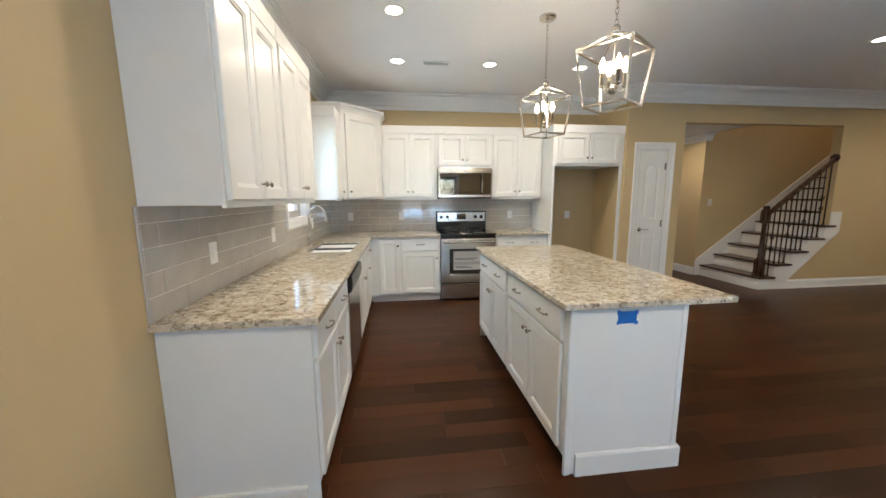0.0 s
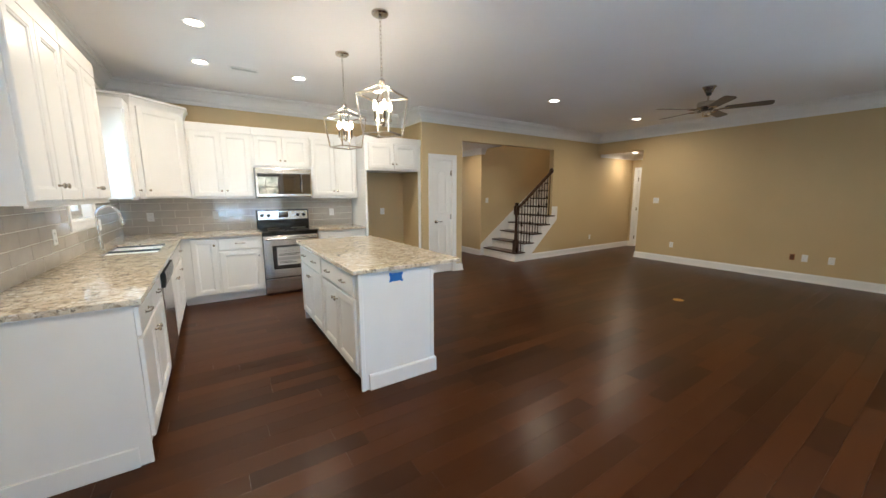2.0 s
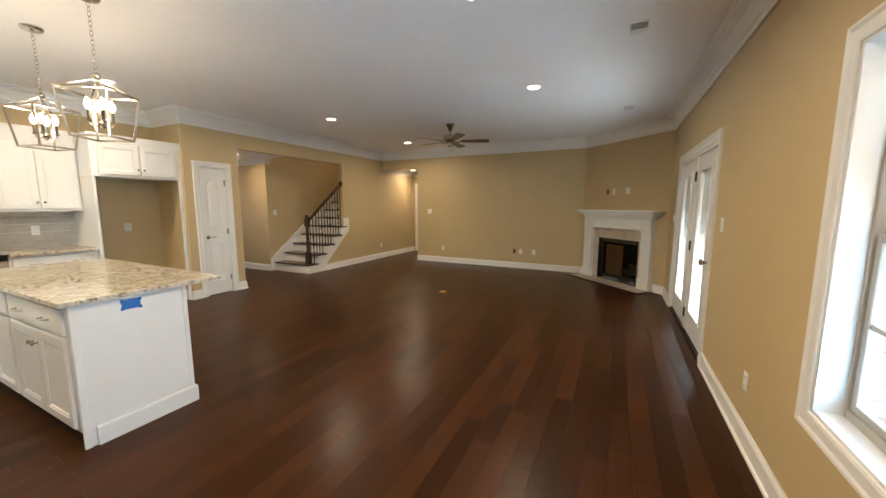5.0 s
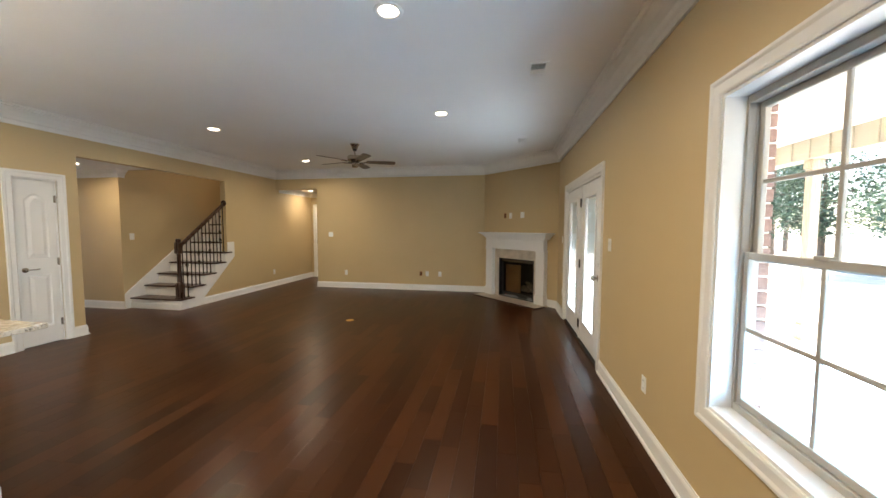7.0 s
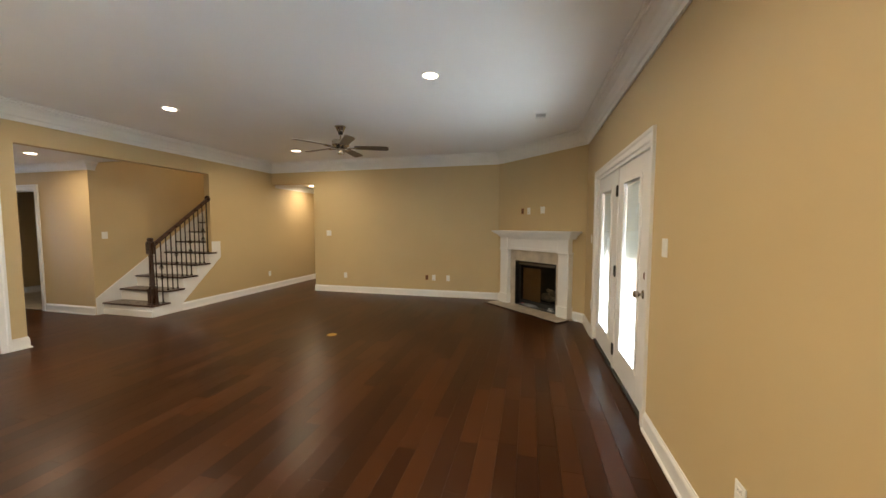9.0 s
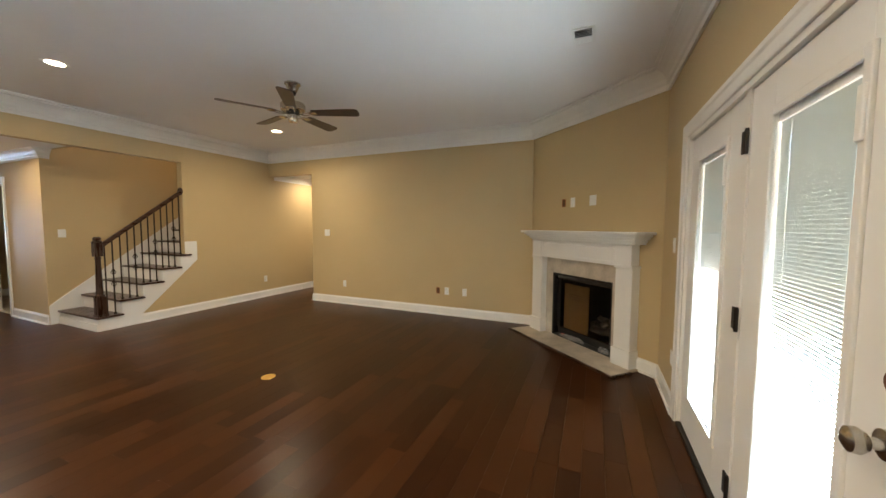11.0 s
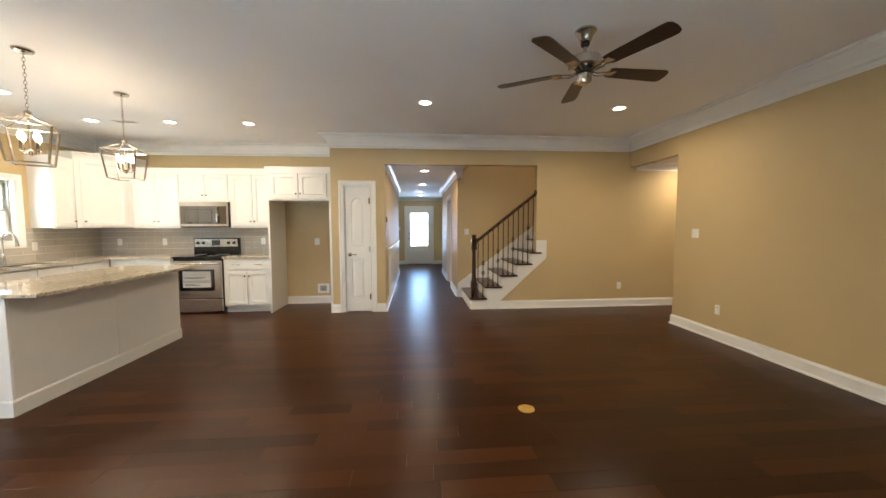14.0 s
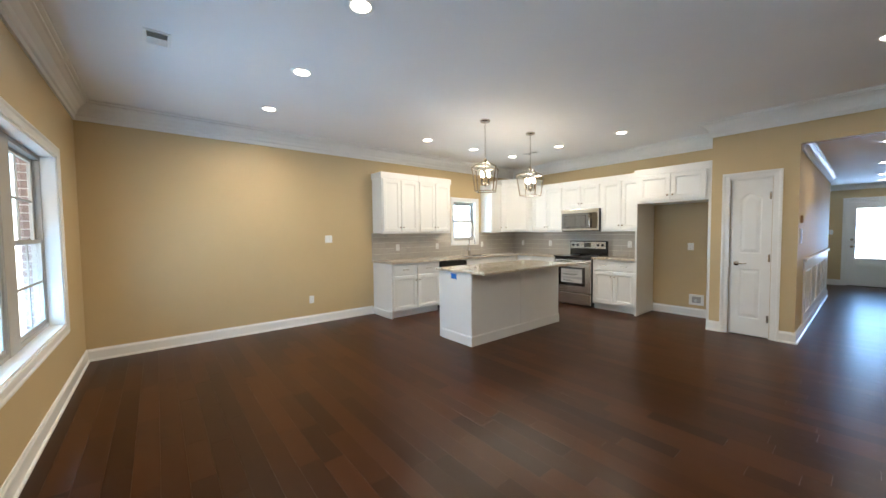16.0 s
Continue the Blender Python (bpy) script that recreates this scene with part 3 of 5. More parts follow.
lower(turn(XF, 3.005, 90), 0.90, 0.606, "white sink base cabinet with two false fronts and two doors",
      [("drawer", 0.02, DZ, 0.42, 0.155, 0), ("drawer", 0.45, DZ, 0.42, 0.155, 0), ("door", 0.02, 0.125, 0.42, 0.56, "r"), ("door", 0.45, 0.125, 0.42, 0.56, "l")])
lower(turn(XF, 3.907, 90), 0.60, 0.606, "white base cabinet with a drawer and a door near the corner", [("drawer", 0.02, DZ, 0.40, 0.155), ("door", 0.02, 0.125, 0.40, 0.56, "l")])
# base cabinets along the north wall
YF = N - 0.61
lower(turn(XF + 0.002, YF, 0), 0.925, 0.606, "white corner base cabinet with tall door and drawer unit",
      [("door", 0.11, 0.125, 0.275, 0.735, "r"), ("drawer", 0.41, DZ, 0.49, 0.155), ("door", 0.41, 0.125, 0.49, 0.56, "r")])
lower(turn(2.20, YF, 0), 0.735, 0.606, "white base cabinet with wide drawer beside the range",
      [("drawer", 0.02, DZ, 0.695, 0.155, 2), ("door", 0.02, 0.125, 0.342, 0.56, "r"), ("door", 0.373, 0.125, 0.342, 0.56, "l")])

# worktops
SINK = (0.035, 0.445, 3.17, 3.93)


def rough_edge(bm):
    for v in bm.verts:
        v.co += Vector([noise.noise(v.co * 60 + Vector((k * 9, 0, 0))) * 0.0012 for k in range(3)])
    return bm


top = thing("worktop", pose(0, 0, 0), "speckled beige granite worktop running round the kitchen corner", "worktop", "granite worktops")
z0, z1 = 0.886, 0.916
xs, ys = [W, SINK[0], SINK[1], 0.555, 1.432], [1.365, SINK[2], SINK[3], YF - 0.045, N]
cells = {(a, b) for a in range(4) for b in range(4) if (a < 3 or b == 3) and (a, b) != (1, 1)}
bm = bmesh.new()
grid = {}


def corner(a, b, z):
    if (a, b, z) not in grid:
        grid[a, b, z] = bm.verts.new((xs[a], ys[b], z))
    return grid[a, b, z]


for a, b in sorted(cells):
    for z in (z0, z1):
        bm.faces.new([corner(a, b, z), corner(a + 1, b, z), corner(a + 1, b + 1, z), corner(a, b + 1, z)])
    for da, db, p, q in ((-1, 0, (a, b), (a, b + 1)), (1, 0, (a + 1, b), (a + 1, b + 1)), (0, -1, (a, b), (a + 1, b)), (0, 1, (a, b + 1), (a + 1, b + 1))):
        if (a + da, b + db) not in cells:
            bm.faces.new([corner(*p, z0), corner(*q, z0), corner(*q, z1), corner(*p, z1)])
part("slab", bm, GRANITE, top)
top = thing("worktop", pose(0, 0, 0), "short speckled granite worktop between range and fridge recess", "worktop", "granite worktops")
part("slab", box(2.20, YF - 0.045, z0, 2.937, N, z1, 0.003), GRANITE, top)

# sink and tap
sink = thing("kitchen_sink", pose(0, 0, 0), "stainless steel double bowl undermount sink", "sink")
for ya, yb in ((SINK[2], 3.54), (3.56, SINK[3])):
    bm = bmesh.new()
    t = 0.003
    bx(bm, SINK[0], ya, 0.70, SINK[1], yb, 0.70 + t)
    bx(bm, SINK[0], ya, 0.70, SINK[0] + t, yb, 0.900)
    bx(bm, SINK[1] - t, ya, 0.70, SINK[1], yb, 0.900)
    bx(bm, SINK[0], ya, 0.70, SINK[1], ya + t, 0.900)
    bx(bm, SINK[0], yb - t, 0.70, SINK[1], yb, 0.900)
    bowl = part("bowl", bm, SINKSTEEL, sink)
    part("drain", lathe(bmesh.new(), [(0.045, 0.704), (0.045, 0.708), (0.03, 0.706), (0, 0.705)], 18, pose(0.22, (ya + yb) / 2, 0)), CHROME, bowl)
part("divider", box(SINK[0], 3.54, 0.72, SINK[1], 3.56, 0.860, 0.006, 2), SINKSTEEL, sink)
tap = thing("kitchen_tap", pose(-0.015, 3.60, 0.916), "brushed steel gooseneck pull-down kitchen tap", "tap")
part("base", lathe(bmesh.new(), [(0.030, 0), (0.030, 0.006), (0.024, 0.012), (0.022, 0.10), (0.016, 0.13), (0.0135, 0.14), (0.0135, 0.16)], 18), STEEL, tap, smooth=True)
arc = [(0, 0, 0.14), (0, 0, 0.30)] + [(0.085 - 0.085 * math.cos(radians(a)), 0, 0.30 + 0.11 * math.sin(radians(a))) for a in range(15, 166, 15)] + [(0.172, 0, 0.305)]
part("spout", tube(bmesh.new(), arc, 0.0115, 12), STEEL, tap, smooth=True)
part("spray_head", lathe(bmesh.new(), [(0.012, 0.0), (0.017, -0.02), (0.021, -0.07), (0.019, -0.078), (0, -0.078)], 14, pose(0.172, 0, 0.31, 0, -6, 0)), STEEL, tap, smooth=True)
part("lever", tube(bmesh.new(), [(0, -0.02, 0.075), (0.01, -0.045, 0.08), (0.02, -0.10, 0.115)], 0.007, 10), STEEL, tap, smooth=True)

# dishwasher
dw = thing("dishwasher", turn(XF, 2.382, 90), "stainless steel dishwasher with a black control strip", "dishwasher")
part("body", box(0.004, 0.0, 0.10, 0.604, 0.58, 0.87), BLACKP, dw)
part("door", box(0.006, -0.026, 0.115, 0.602, -0.001, 0.735, 0.006, 2), STEEL, dw)
part("control_panel", prism(bmesh.new(), [(0, 0.738), (-0.040, 0.742), (-0.052, 0.80), (-0.048, 0.862), (0, 0.868)],
                            Matrix(((0, 0, 0.596, 0.006), (1, 0, 0, -0.001), (0, 1, 0, 0), (0, 0, 0, 1)))), BLACKP, dw, "glossy black control strip")
part("toe_kick", box(0.006, 0.05, 0.0, 0.602, 0.06, 0.10), BLACKP, dw)

# range
rg = thing("range", turn(1.440, YF - 0.04, 0), "stainless electric range with black hob and labelled oven door", "range")
RW = 0.752
part("body", box(0.0, 0.03, 0.02, RW, 0.635, 0.905), BLACKP, rg)
part("hob", box(-0.002, -0.015, 0.905, RW + 0.002, 0.60, 0.922, 0.004, 2), BLACKG, rg, "glossy black ceramic hob")
for cx, cy, r in ((0.2, 0.14, 0.105), (0.55, 0.14, 0.085), (0.2, 0.42, 0.085), (0.55, 0.42, 0.105)):
    bm = lathe(bmesh.new(), [(r, 0), (r, 0.0006), (r - 0.004, 0.0006), (r - 0.004, 0)], 36, pose(cx, cy, 0.9222))
    part("burner_ring", bm, LABEL, rg)
bg = part("backguard", box(0.0, 0.575, 0.915, RW, 0.648, 1.195, 0.008, 2), BLACKP, rg)
part("control_fascia", box(0.02, 0.566, 1.045, RW - 0.02, 0.576, 1.180, 0.003), STEEL, bg, "brushed steel control fascia")
part("display", box(0.305, 0.561, 1.075, 0.445, 0.5665, 1.160, 0.002), BLACKG, bg, "black clock display")
for kx in (0.075, 0.165, 0.585, 0.675):
    kb = lathe(bmesh.new(), [(0.026, 0), (0.026, 0.004), (0.020, 0.006), (0.018, 0.024), (0, 0.026)], 18, pose(kx, 0.566, 1.112, 90))
    part("dial", kb, BLACKP, bg, "black control dial", True)
od = part("oven_door", box(0.004, -0.012, 0.250, RW - 0.004, 0.028, 0.855, 0.006, 2), STEEL, rg)
part("oven_window", box(0.115, -0.016, 0.375, RW - 0.115, -0.011, 0.715, 0.012, 3), BLACKG, od, "black glass oven window")
hb = tube(bmesh.new(), [(0.045, -0.012, 0.805), (0.05, -0.055, 0.81), (0.10, -0.062, 0.812), (RW - 0.10, -0.062, 0.812), (RW - 0.05, -0.055, 0.81), (RW - 0.045, -0.012, 0.805)], 0.012, 12)
part("oven_handle", hb, STEEL, od, "brushed steel bar handle", True)
part("film_label", box(0.165, -0.0185, 0.430, RW - 0.16, -0.0165, 0.690), LABEL, od, "grey film label")
part("label_panel", box(0.175, -0.0200, 0.435, RW - 0.17, -0.0187, 0.500), FILM, od)
part("label_panel", box(0.175, -0.0200, 0.545, RW - 0.17, -0.0187, 0.680), FILM, od)
txt = bpy.data.curves.new("slogan", "FONT")
txt.body, txt.size, txt.extrude = "STANDS OUT", 0.056, 0.0006
txt.materials.append(LABEL)
tx = new("slogan", txt)
tx.parent = od
tx.matrix_local = pose(0.186, -0.0205, 0.612, 90)
for k, (zz, x1) in enumerate(((0.588, 0.50), (0.570, 0.46), (0.478, 0.36), (0.460, 0.42))):
    part("print_line", box(0.19, -0.0208, zz, x1, -0.0201, zz + 0.008), INK, od)
part("storage_drawer", box(0.004, -0.010, 0.035, RW - 0.004, 0.028, 0.240, 0.006, 2), STEEL, rg)
for kx in (0.05, RW - 0.05):
    part("foot", lathe(bmesh.new(), [(0.018, 0), (0.018, 0.022)], 10, pose(kx, 0.08, 0)), BLACKP, rg)

# microwave
mw = thing("microwave", turn(1.436, N - 0.40, 0), "stainless over-range microwave with a black glass door", "microwave")
MW, MB, MH = 0.757, 1.382, 0.422
part("body", box(0, 0.02, MB, MW, 0.398, MB + MH, 0.003), BLACKP, mw)
part("front_frame", box(0, -0.012, MB + 0.012, MW, 0.022, MB + MH, 0.006, 2), STEEL, mw)
part("door_glass", box(0.025, -0.0165, MB + 0.055, 0.735, -0.0115, MB + MH - 0.075, 0.003), DARKMIRROR, mw, "black glass door")
part("window", box(0.085, -0.0185, MB + 0.085, 0.515, -0.0165, MB + MH - 0.125, 0.004), DARKMIRROR, mw)
part("handle", tube(bmesh.new(), [(0.605, -0.014, MB + 0.075), (0.605, -0.050, MB + 0.085), (0.605, -0.054, MB + 0.20), (0.605, -0.050, MB + MH - 0.10), (0.605, -0.014, MB + MH - 0.09)], 0.011, 10),
     STEEL, mw, "vertical steel bar handle", True)
part("grille", box(0.02, -0.014, MB - 0.002, MW - 0.02, 0.30, MB + 0.014), BLACKP, mw)

# island
isl = thing("kitchen_island", pose(0, 0, 0), "white kitchen island with framed cabinet doors and plain seating side", "island")
IX0, IX1, IY0, IY1 = 1.700, 2.315, 1.418, 3.265
part("body", box(IX0, IY0 + 0.012, 0.10, IX1 - 0.012, IY1 - 0.012, 0.884), CAB, isl)
part("end_panel", box(IX0 - 0.002, IY0, 0.0, IX1, IY0 + 0.012, 0.884, 0.002), CAB, isl)
part("end_panel", box(IX0 - 0.002, IY1 - 0.012, 0.0, IX1, IY1, 0.884, 0.002), CAB, isl)
part("back_panel", box(IX1 - 0.012, IY0 + 0.012, 0.0, IX1, 2.348, 0.884, 0.002), CAB, isl)
part("back_panel", box(IX1 - 0.012, 2.351, 0.0, IX1, IY1 - 0.012, 0.884, 0.002), CAB, isl)
part("corner_stile", box(IX0 + 0.0, IY0 - 0.005, 0.0, IX0 + 0.03, IY0, 0.884, 0.002), CAB, isl)
part("corner_stile", box(IX1 - 0.03, IY0 - 0.005, 0.0, IX1, IY0, 0.884, 0.002), CAB, isl)
part("plinth", sweep(bmesh.new(), [(IX0 + 0.055, IY0 - 0.005), (IX1, IY0 - 0.005), (IX1, IY1)], [(0, 0), (-0.014, 0), (-0.014, 0.108), (-0.008, 0.12), (0, 0.122)]), CAB, isl)
part("toe_kick", box(IX0 + 0.065, IY0 + 0.012, 0.0, IX0 + 0.08, IY1 - 0.012, 0.10), CAB, isl)
front = turn(IX0, IY1 - 0.012, -90)
for x in (0.0, 0.905):
    drawer(isl, x + 0.025, DZ, 0.85, 0.155, 2, front)
    door(isl, x + 0.025, 0.125, 0.42, 0.56, "r", True, front)
    door(isl, x + 0.455, 0.125, 0.42, 0.56, "l", True, front)
top = thing("island_worktop", pose(0, 0, 0), "speckled beige granite island top with an overhang for seating", "worktop", "granite worktops")
part("slab", box(1.655, 1.385, z0, 2.555, 3.30, z1, 0.003), GRANITE, top)
tp = thing("masking_tape", pose(0, 0, 0), "blue masking tape patch over an island outlet hole", "tape")
bm = box(1.942, IY0 - 0.0016, 0.796, 2.040, IY0 - 0.0002, 0.858)
bx(bm, 1.936, IY0 - 0.0022, 0.840, 1.952, IY0 - 0.0016, 0.864)
bx(bm, 1.936, IY0 - 0.0022, 0.792, 1.950, IY0 - 0.0016, 0.812)
bx(bm, 2.028, IY0 - 0.0022, 0.790, 2.048, IY0 - 0.0016, 0.808)
bx(bm, 2.030, IY0 - 0.0022, 0.842, 2.047, IY0 - 0.0016, 0.861)
part("strip", bm, TAPE, tp)


# ---- doors and windows ----
def arch_panel(bm, x0, x1, z0, z1, arch, y=-0.006):
    """A raised field with a bevelled rim, the top edge arched."""
    def ring(d, yy):
        pts = [(x0 + d, z0 + d), (x1 - d, z0 + d), (x1 - d, z1 - d)]
        n = 9 if arch else 1
        for k in range(1, n):
            f = k / n
            pts.append((x1 - d + (x0 - x1 + 2 * d) * f, z1 - d + arch * math.sin(math.pi * f)))
        pts.append((x0 + d, z1 - d))
        return [bm.verts.new((a, yy, b)) for a, b in pts]
    rs = [ring(0, 0.0), ring(0.010, 0.008), ring(0.022, 0.008), ring(0.050, 0.0), ring(0.055, -0.001)]
    for a, b in zip(rs, rs[1:]):
        for k in range(len(a)):
            j = (k + 1) % len(a)
            bm.faces.new((a[k], a[j], b[j], b[k]))
    bm.faces.new(rs[-1])
    return [(v.co.x, v.co.z) for v in rs[0]]


def panel_door_mesh(w, h):
    """Two-panel door leaf with an arched upper panel; face at y 0, thickness behind it."""
    bm = bmesh.new()
    sx = min(0.115, w * 0.22)
    lo = arch_panel(bm, sx, w - sx, 0.22, 0.86, 0)
    hi = arch_panel(bm, sx, w - sx, 1.06, h - 0.24, 0.075)
    v = lambda x, z, y=0.0: bm.verts.new((x, y, z))
    def quad(x0, z0, x1, z1):
        bm.faces.new([v(x0, z0), v(x1, z0), v(x1, z1), v(x0, z1)])
    quad(0, 0, sx, h)
    quad(w - sx, 0, w, h)
    quad(sx, 0, w - sx, 0.22)
    quad(sx, 0.86, w - sx, 1.06)
    bm.faces.new([v(sx, h - 0.24)] + [v(x, z) for x, z in hi[3:-1]][::-1] + [v(w - sx, h - 0.24), v(w - sx, h), v(sx, h)])
    bx(bm, 0, 0.0095, 0, w, 0.035, h)
    for x0, x1, zz0, zz1 in ((0, 0.004, 0, h), (w - 0.004, w, 0, h), (0, w, h - 0.004, h), (0, w, 0, 0.004)):
        bx(bm, x0, 0.0005, zz0, x1, 0.012, zz1)
    return bm


def hinge_mesh():
    bm = box(-0.018, -0.003, -0.045, 0.018, 0.0, 0.045)
    lathe(bm, [(0.006, -0.048), (0.006, 0.048)], 8, pose(0, -0.006, 0))
    return finish(bm, "hinge", NICKEL, True)


HINGE = hinge_mesh()
LEVER = bmesh.new()
lathe(LEVER, [(0.030, 0), (0.030, 0.006), (0.014, 0.010), (0.011, 0.045), (0, 0.047)], 16, pose(0, 0, 0, 90))
tube(LEVER, [(0, -0.040, 0), (0.03, -0.046, 0.003), (0.075, -0.045, -0.002), (0.11, -0.043, 0.006)], 0.0075, 8)
LEVER = finish(LEVER, "door_handle", NICKEL, True)


def panel_door(name, m, w, h, label, left_hinge=False):
    d = tagged(thing(name, m, label, "door"), kind="structure")
    leaf = part("leaf", panel_door_mesh(w - 0.034, h - 0.028), TRIM, d)
    leaf.location = (0.017, 0.012, 0.012)
    part("casing", casing(bmesh.new(), 0, w, 0, h), TRIM, d)
    bm = box(0, 0, 0, 0.015, T, h)
    bx(bm, w - 0.015, 0, 0, w, T, h)
    bx(bm, 0.015, 0, h - 0.014, w - 0.015, T, h)
    part("jamb", bm, TRIM, d)
    # Dark filler under the leaf: the bottom gap's shade is put into its colour.
    part("threshold", box(0.015, 0.02, -0.01, w - 0.015, T, 0.010), SLOT_SHADE, d)
    for z in (0.25, 1.02, 1.80):
        shared("hinge", HINGE, d, (0.016 if left_hinge else w - 0.016, 0.010, z))
    hd = shared("door_handle", LEVER, d, (w - 0.075 if left_hinge else 0.075, 0.012, 0.94))
    if left_hinge:
        hd.rotation_euler = (0, math.pi, 0)
    return d


panel_door("door_pantry", turn(4.146, P, 0), 0.415, 2.03, "narrow white two-panel arched pantry door, closed")
panel_door("door_side_hall", turn(10.5, 4.24, -90), 0.79, 2.03, "white two-panel arched door, closed, at the end of a side hall", True)
# cased opening in the hall, with a plain tiled room behind it
do = tagged(thing("door_hall_opening", turn(HR, 7.46, -90), "white cased opening without a door leaf in the hall wall", "doorway"), kind="structure")
part("casing", casing(bmesh.new(), 0, 0.80, 0, 2.03), TRIM, do)
bm = box(0, 0, 0, 0.018, T, 2.03)
bx(bm, 0.782, 0, 0, 0.80, T, 2.03)
bx(bm, 0.018, 0, 2.012, 0.782, T, 2.03)
part("jamb", bm, TRIM, do)
for z in (0.25, 1.02, 1.80):
    shared("hinge", HINGE, do, (0.020, 0.10, z))
bm = wall_run(bmesh.new(), "y", SB + T, 9.08, 8.0, 8.0 + T, 0, HC)
wall_run(bm, "x", HR + T, 8.0, 9.08, 9.2, 0, HC)
structure("wall_side_room", bm, TAN, "tan painted walls of the room off the hall", "wall")
structure("ceiling_side_room", box(HR + T, SB + T, HC, 8.12, 9.2, HC + 0.1), CEIL, "off-white ceiling of the room off the hall", "ceiling")
structure("floor_side_room", box(HR + 0.03, SB + T, -0.012, 8.0, 9.08, 0.004), MARBLE, "pale stone tile floor of the room off the hall", "floor")
structure("baseboard_side_room", joined([base([(8.0, SB + T), (8.0, 9.08), (HR + T, 9.08)])]), TRIM, "white baseboard in the room off the hall", "baseboard")

# patio doors with enclosed blinds
pd = tagged(thing("door_patio", turn(6.75, S, 180), "pair of white glazed patio doors with enclosed blinds, closed", "door"), kind="structure")
FW = 1.98
part("casing", casing(bmesh.new(), 0, FW, 0, 2.03), TRIM, pd)
bm = box(0, 0.0, 0, 0.03, T, 2.03)
bx(bm, FW - 0.03, 0, 0, FW, T, 2.03)
bx(bm, 0.03, 0, 2.0, FW - 0.03, T, 2.03)
bx(bm, 0.947, 0.012, 0, 1.006, T, 2.0)
part("frame", bm, TRIM, pd)
part("threshold", box(0.03, -0.006, 0, FW - 0.03, T, 0.022, 0.003), BRONZE, pd, "dark bronze threshold")


def slat_mesh(half, tilt_deg):
    """A blind slat cut through at its two ladder cords."""
    bm = bmesh.new()
    for a, b in ((-0.245, -0.178), (-0.173, 0.173), (0.178, 0.245)):
        bx(bm, a, -half, -0.0004, b, half, 0.0004)
    bx(bm, -0.178, -half, -0.0004, -0.173, -half * 0.35, 0.0004)
    bx(bm, -0.178, half * 0.35, -0.0004, -0.173, half, 0.0004)
    bx(bm, 0.173, -half, -0.0004, 0.178, -half * 0.35, 0.0004)
    bx(bm, 0.173, half * 0.35, -0.0004, 0.178, half, 0.0004)
    return finish(local(bm, pose(0, 0, 0, tilt_deg)), "blind_slat", SLATM)


SLAT, SLAT_SHUT = slat_mesh(0.0068, -64), slat_mesh(0.0078, -70)
for k, x0 in enumerate((0.032, 1.008)):
    w = 0.914
    bm = bmesh.new()
    st, hz0, hz1 = 0.205, 0.25, 0.16
    for a, b, c, d2 in ((0, st, 0.03, 1.995), (w - st, w, 0.03, 1.995), (st, w - st, 0.03, 0.03 + hz0), (st, w - st, 1.995 - hz1, 1.995)):
        bx(bm, x0 + a, 0.02, c, x0 + b, 0.062, d2, 0.002)
    leaf = part("leaf", bm, TRIM, pd)
    bm = bmesh.new()
    gx0, gx1, gz0, gz1 = x0 + st, x0 + w - st, 0.28, 1.835
    for a, b, c, d2 in ((gx0 - 0.022, gx0 + 0.012, gz0 - 0.022, gz1 + 0.022), (gx1 - 0.012, gx1 + 0.022, gz0 - 0.022, gz1 + 0.022),
                        (gx0 + 0.012, gx1 - 0.012, gz0 - 0.022, gz0 + 0.012), (gx0 + 0.012, gx1 - 0.012, gz1 - 0.012, gz1 + 0.022)):
        bx(bm, a, 0.008, c, b, 0.021, d2, 0.004, 2)
    part("glazing_bead", bm, TRIM, leaf)
    pane = part("pane", box(gx0, 0.026, gz0, gx1, 0.029, gz1), GLASS, leaf)
    pane.visible_shadow = False
    part("head_rail", box(gx0 + 0.005, 0.034, gz1 - 0.035, gx1 - 0.005, 0.052, gz1), PLASTIC, leaf)
    for q in range(109):
        shared("blind_slat", SLAT if gz0 + 0.014 * q < 1.15 else SLAT_SHUT, leaf, ((gx0 + gx1) / 2, 0.043, gz0 + 0.012 + 0.014 * q))
    part("blind_slider", box(gx1 - 0.012 if k == 0 else gx1 - 0.012, 0.000, 1.62, gx1 + 0.016, 0.010, 1.76, 0.004, 2), PLASTIC, leaf)
for z in (0.22, 1.0, 1.78):
    bm = box(0.955, 0.002, z - 0.05, 1.012, 0.013, z + 0.05, 0.003)
    lathe(bm, [(0.008, -0.055), (0.008, 0.055)], 8, pose(1.008, 0.004, z))
    part("hinge", bm, BRONZE, pd, "dark bronze hinge")
KN = [(0.034, 0), (0.034, 0.008), (0.014, 0.012), (0.012, 0.03), (0.022, 0.036), (0.030, 0.050), (0.028, 0.066), (0.014, 0.074), (0, 0.075)]
part("door_knob", lathe(bmesh.new(), KN, 20, pose(1.862, 0.02, 0.93, 90)), NICKEL, pd, "brushed nickel knob", True)
part("lock_bore", lathe(bmesh.new(), [(0.027, 0.0), (0.027, 0.0012), (0.021, 0.0016), (0, 0.0018)], 20, pose(1.862, 0.02, 1.07, 90)), mat("bare_door_core", (0.14, 0.055, 0.03), 0.8, var=0.3, scale=60), pd, "empty brown lock hole")


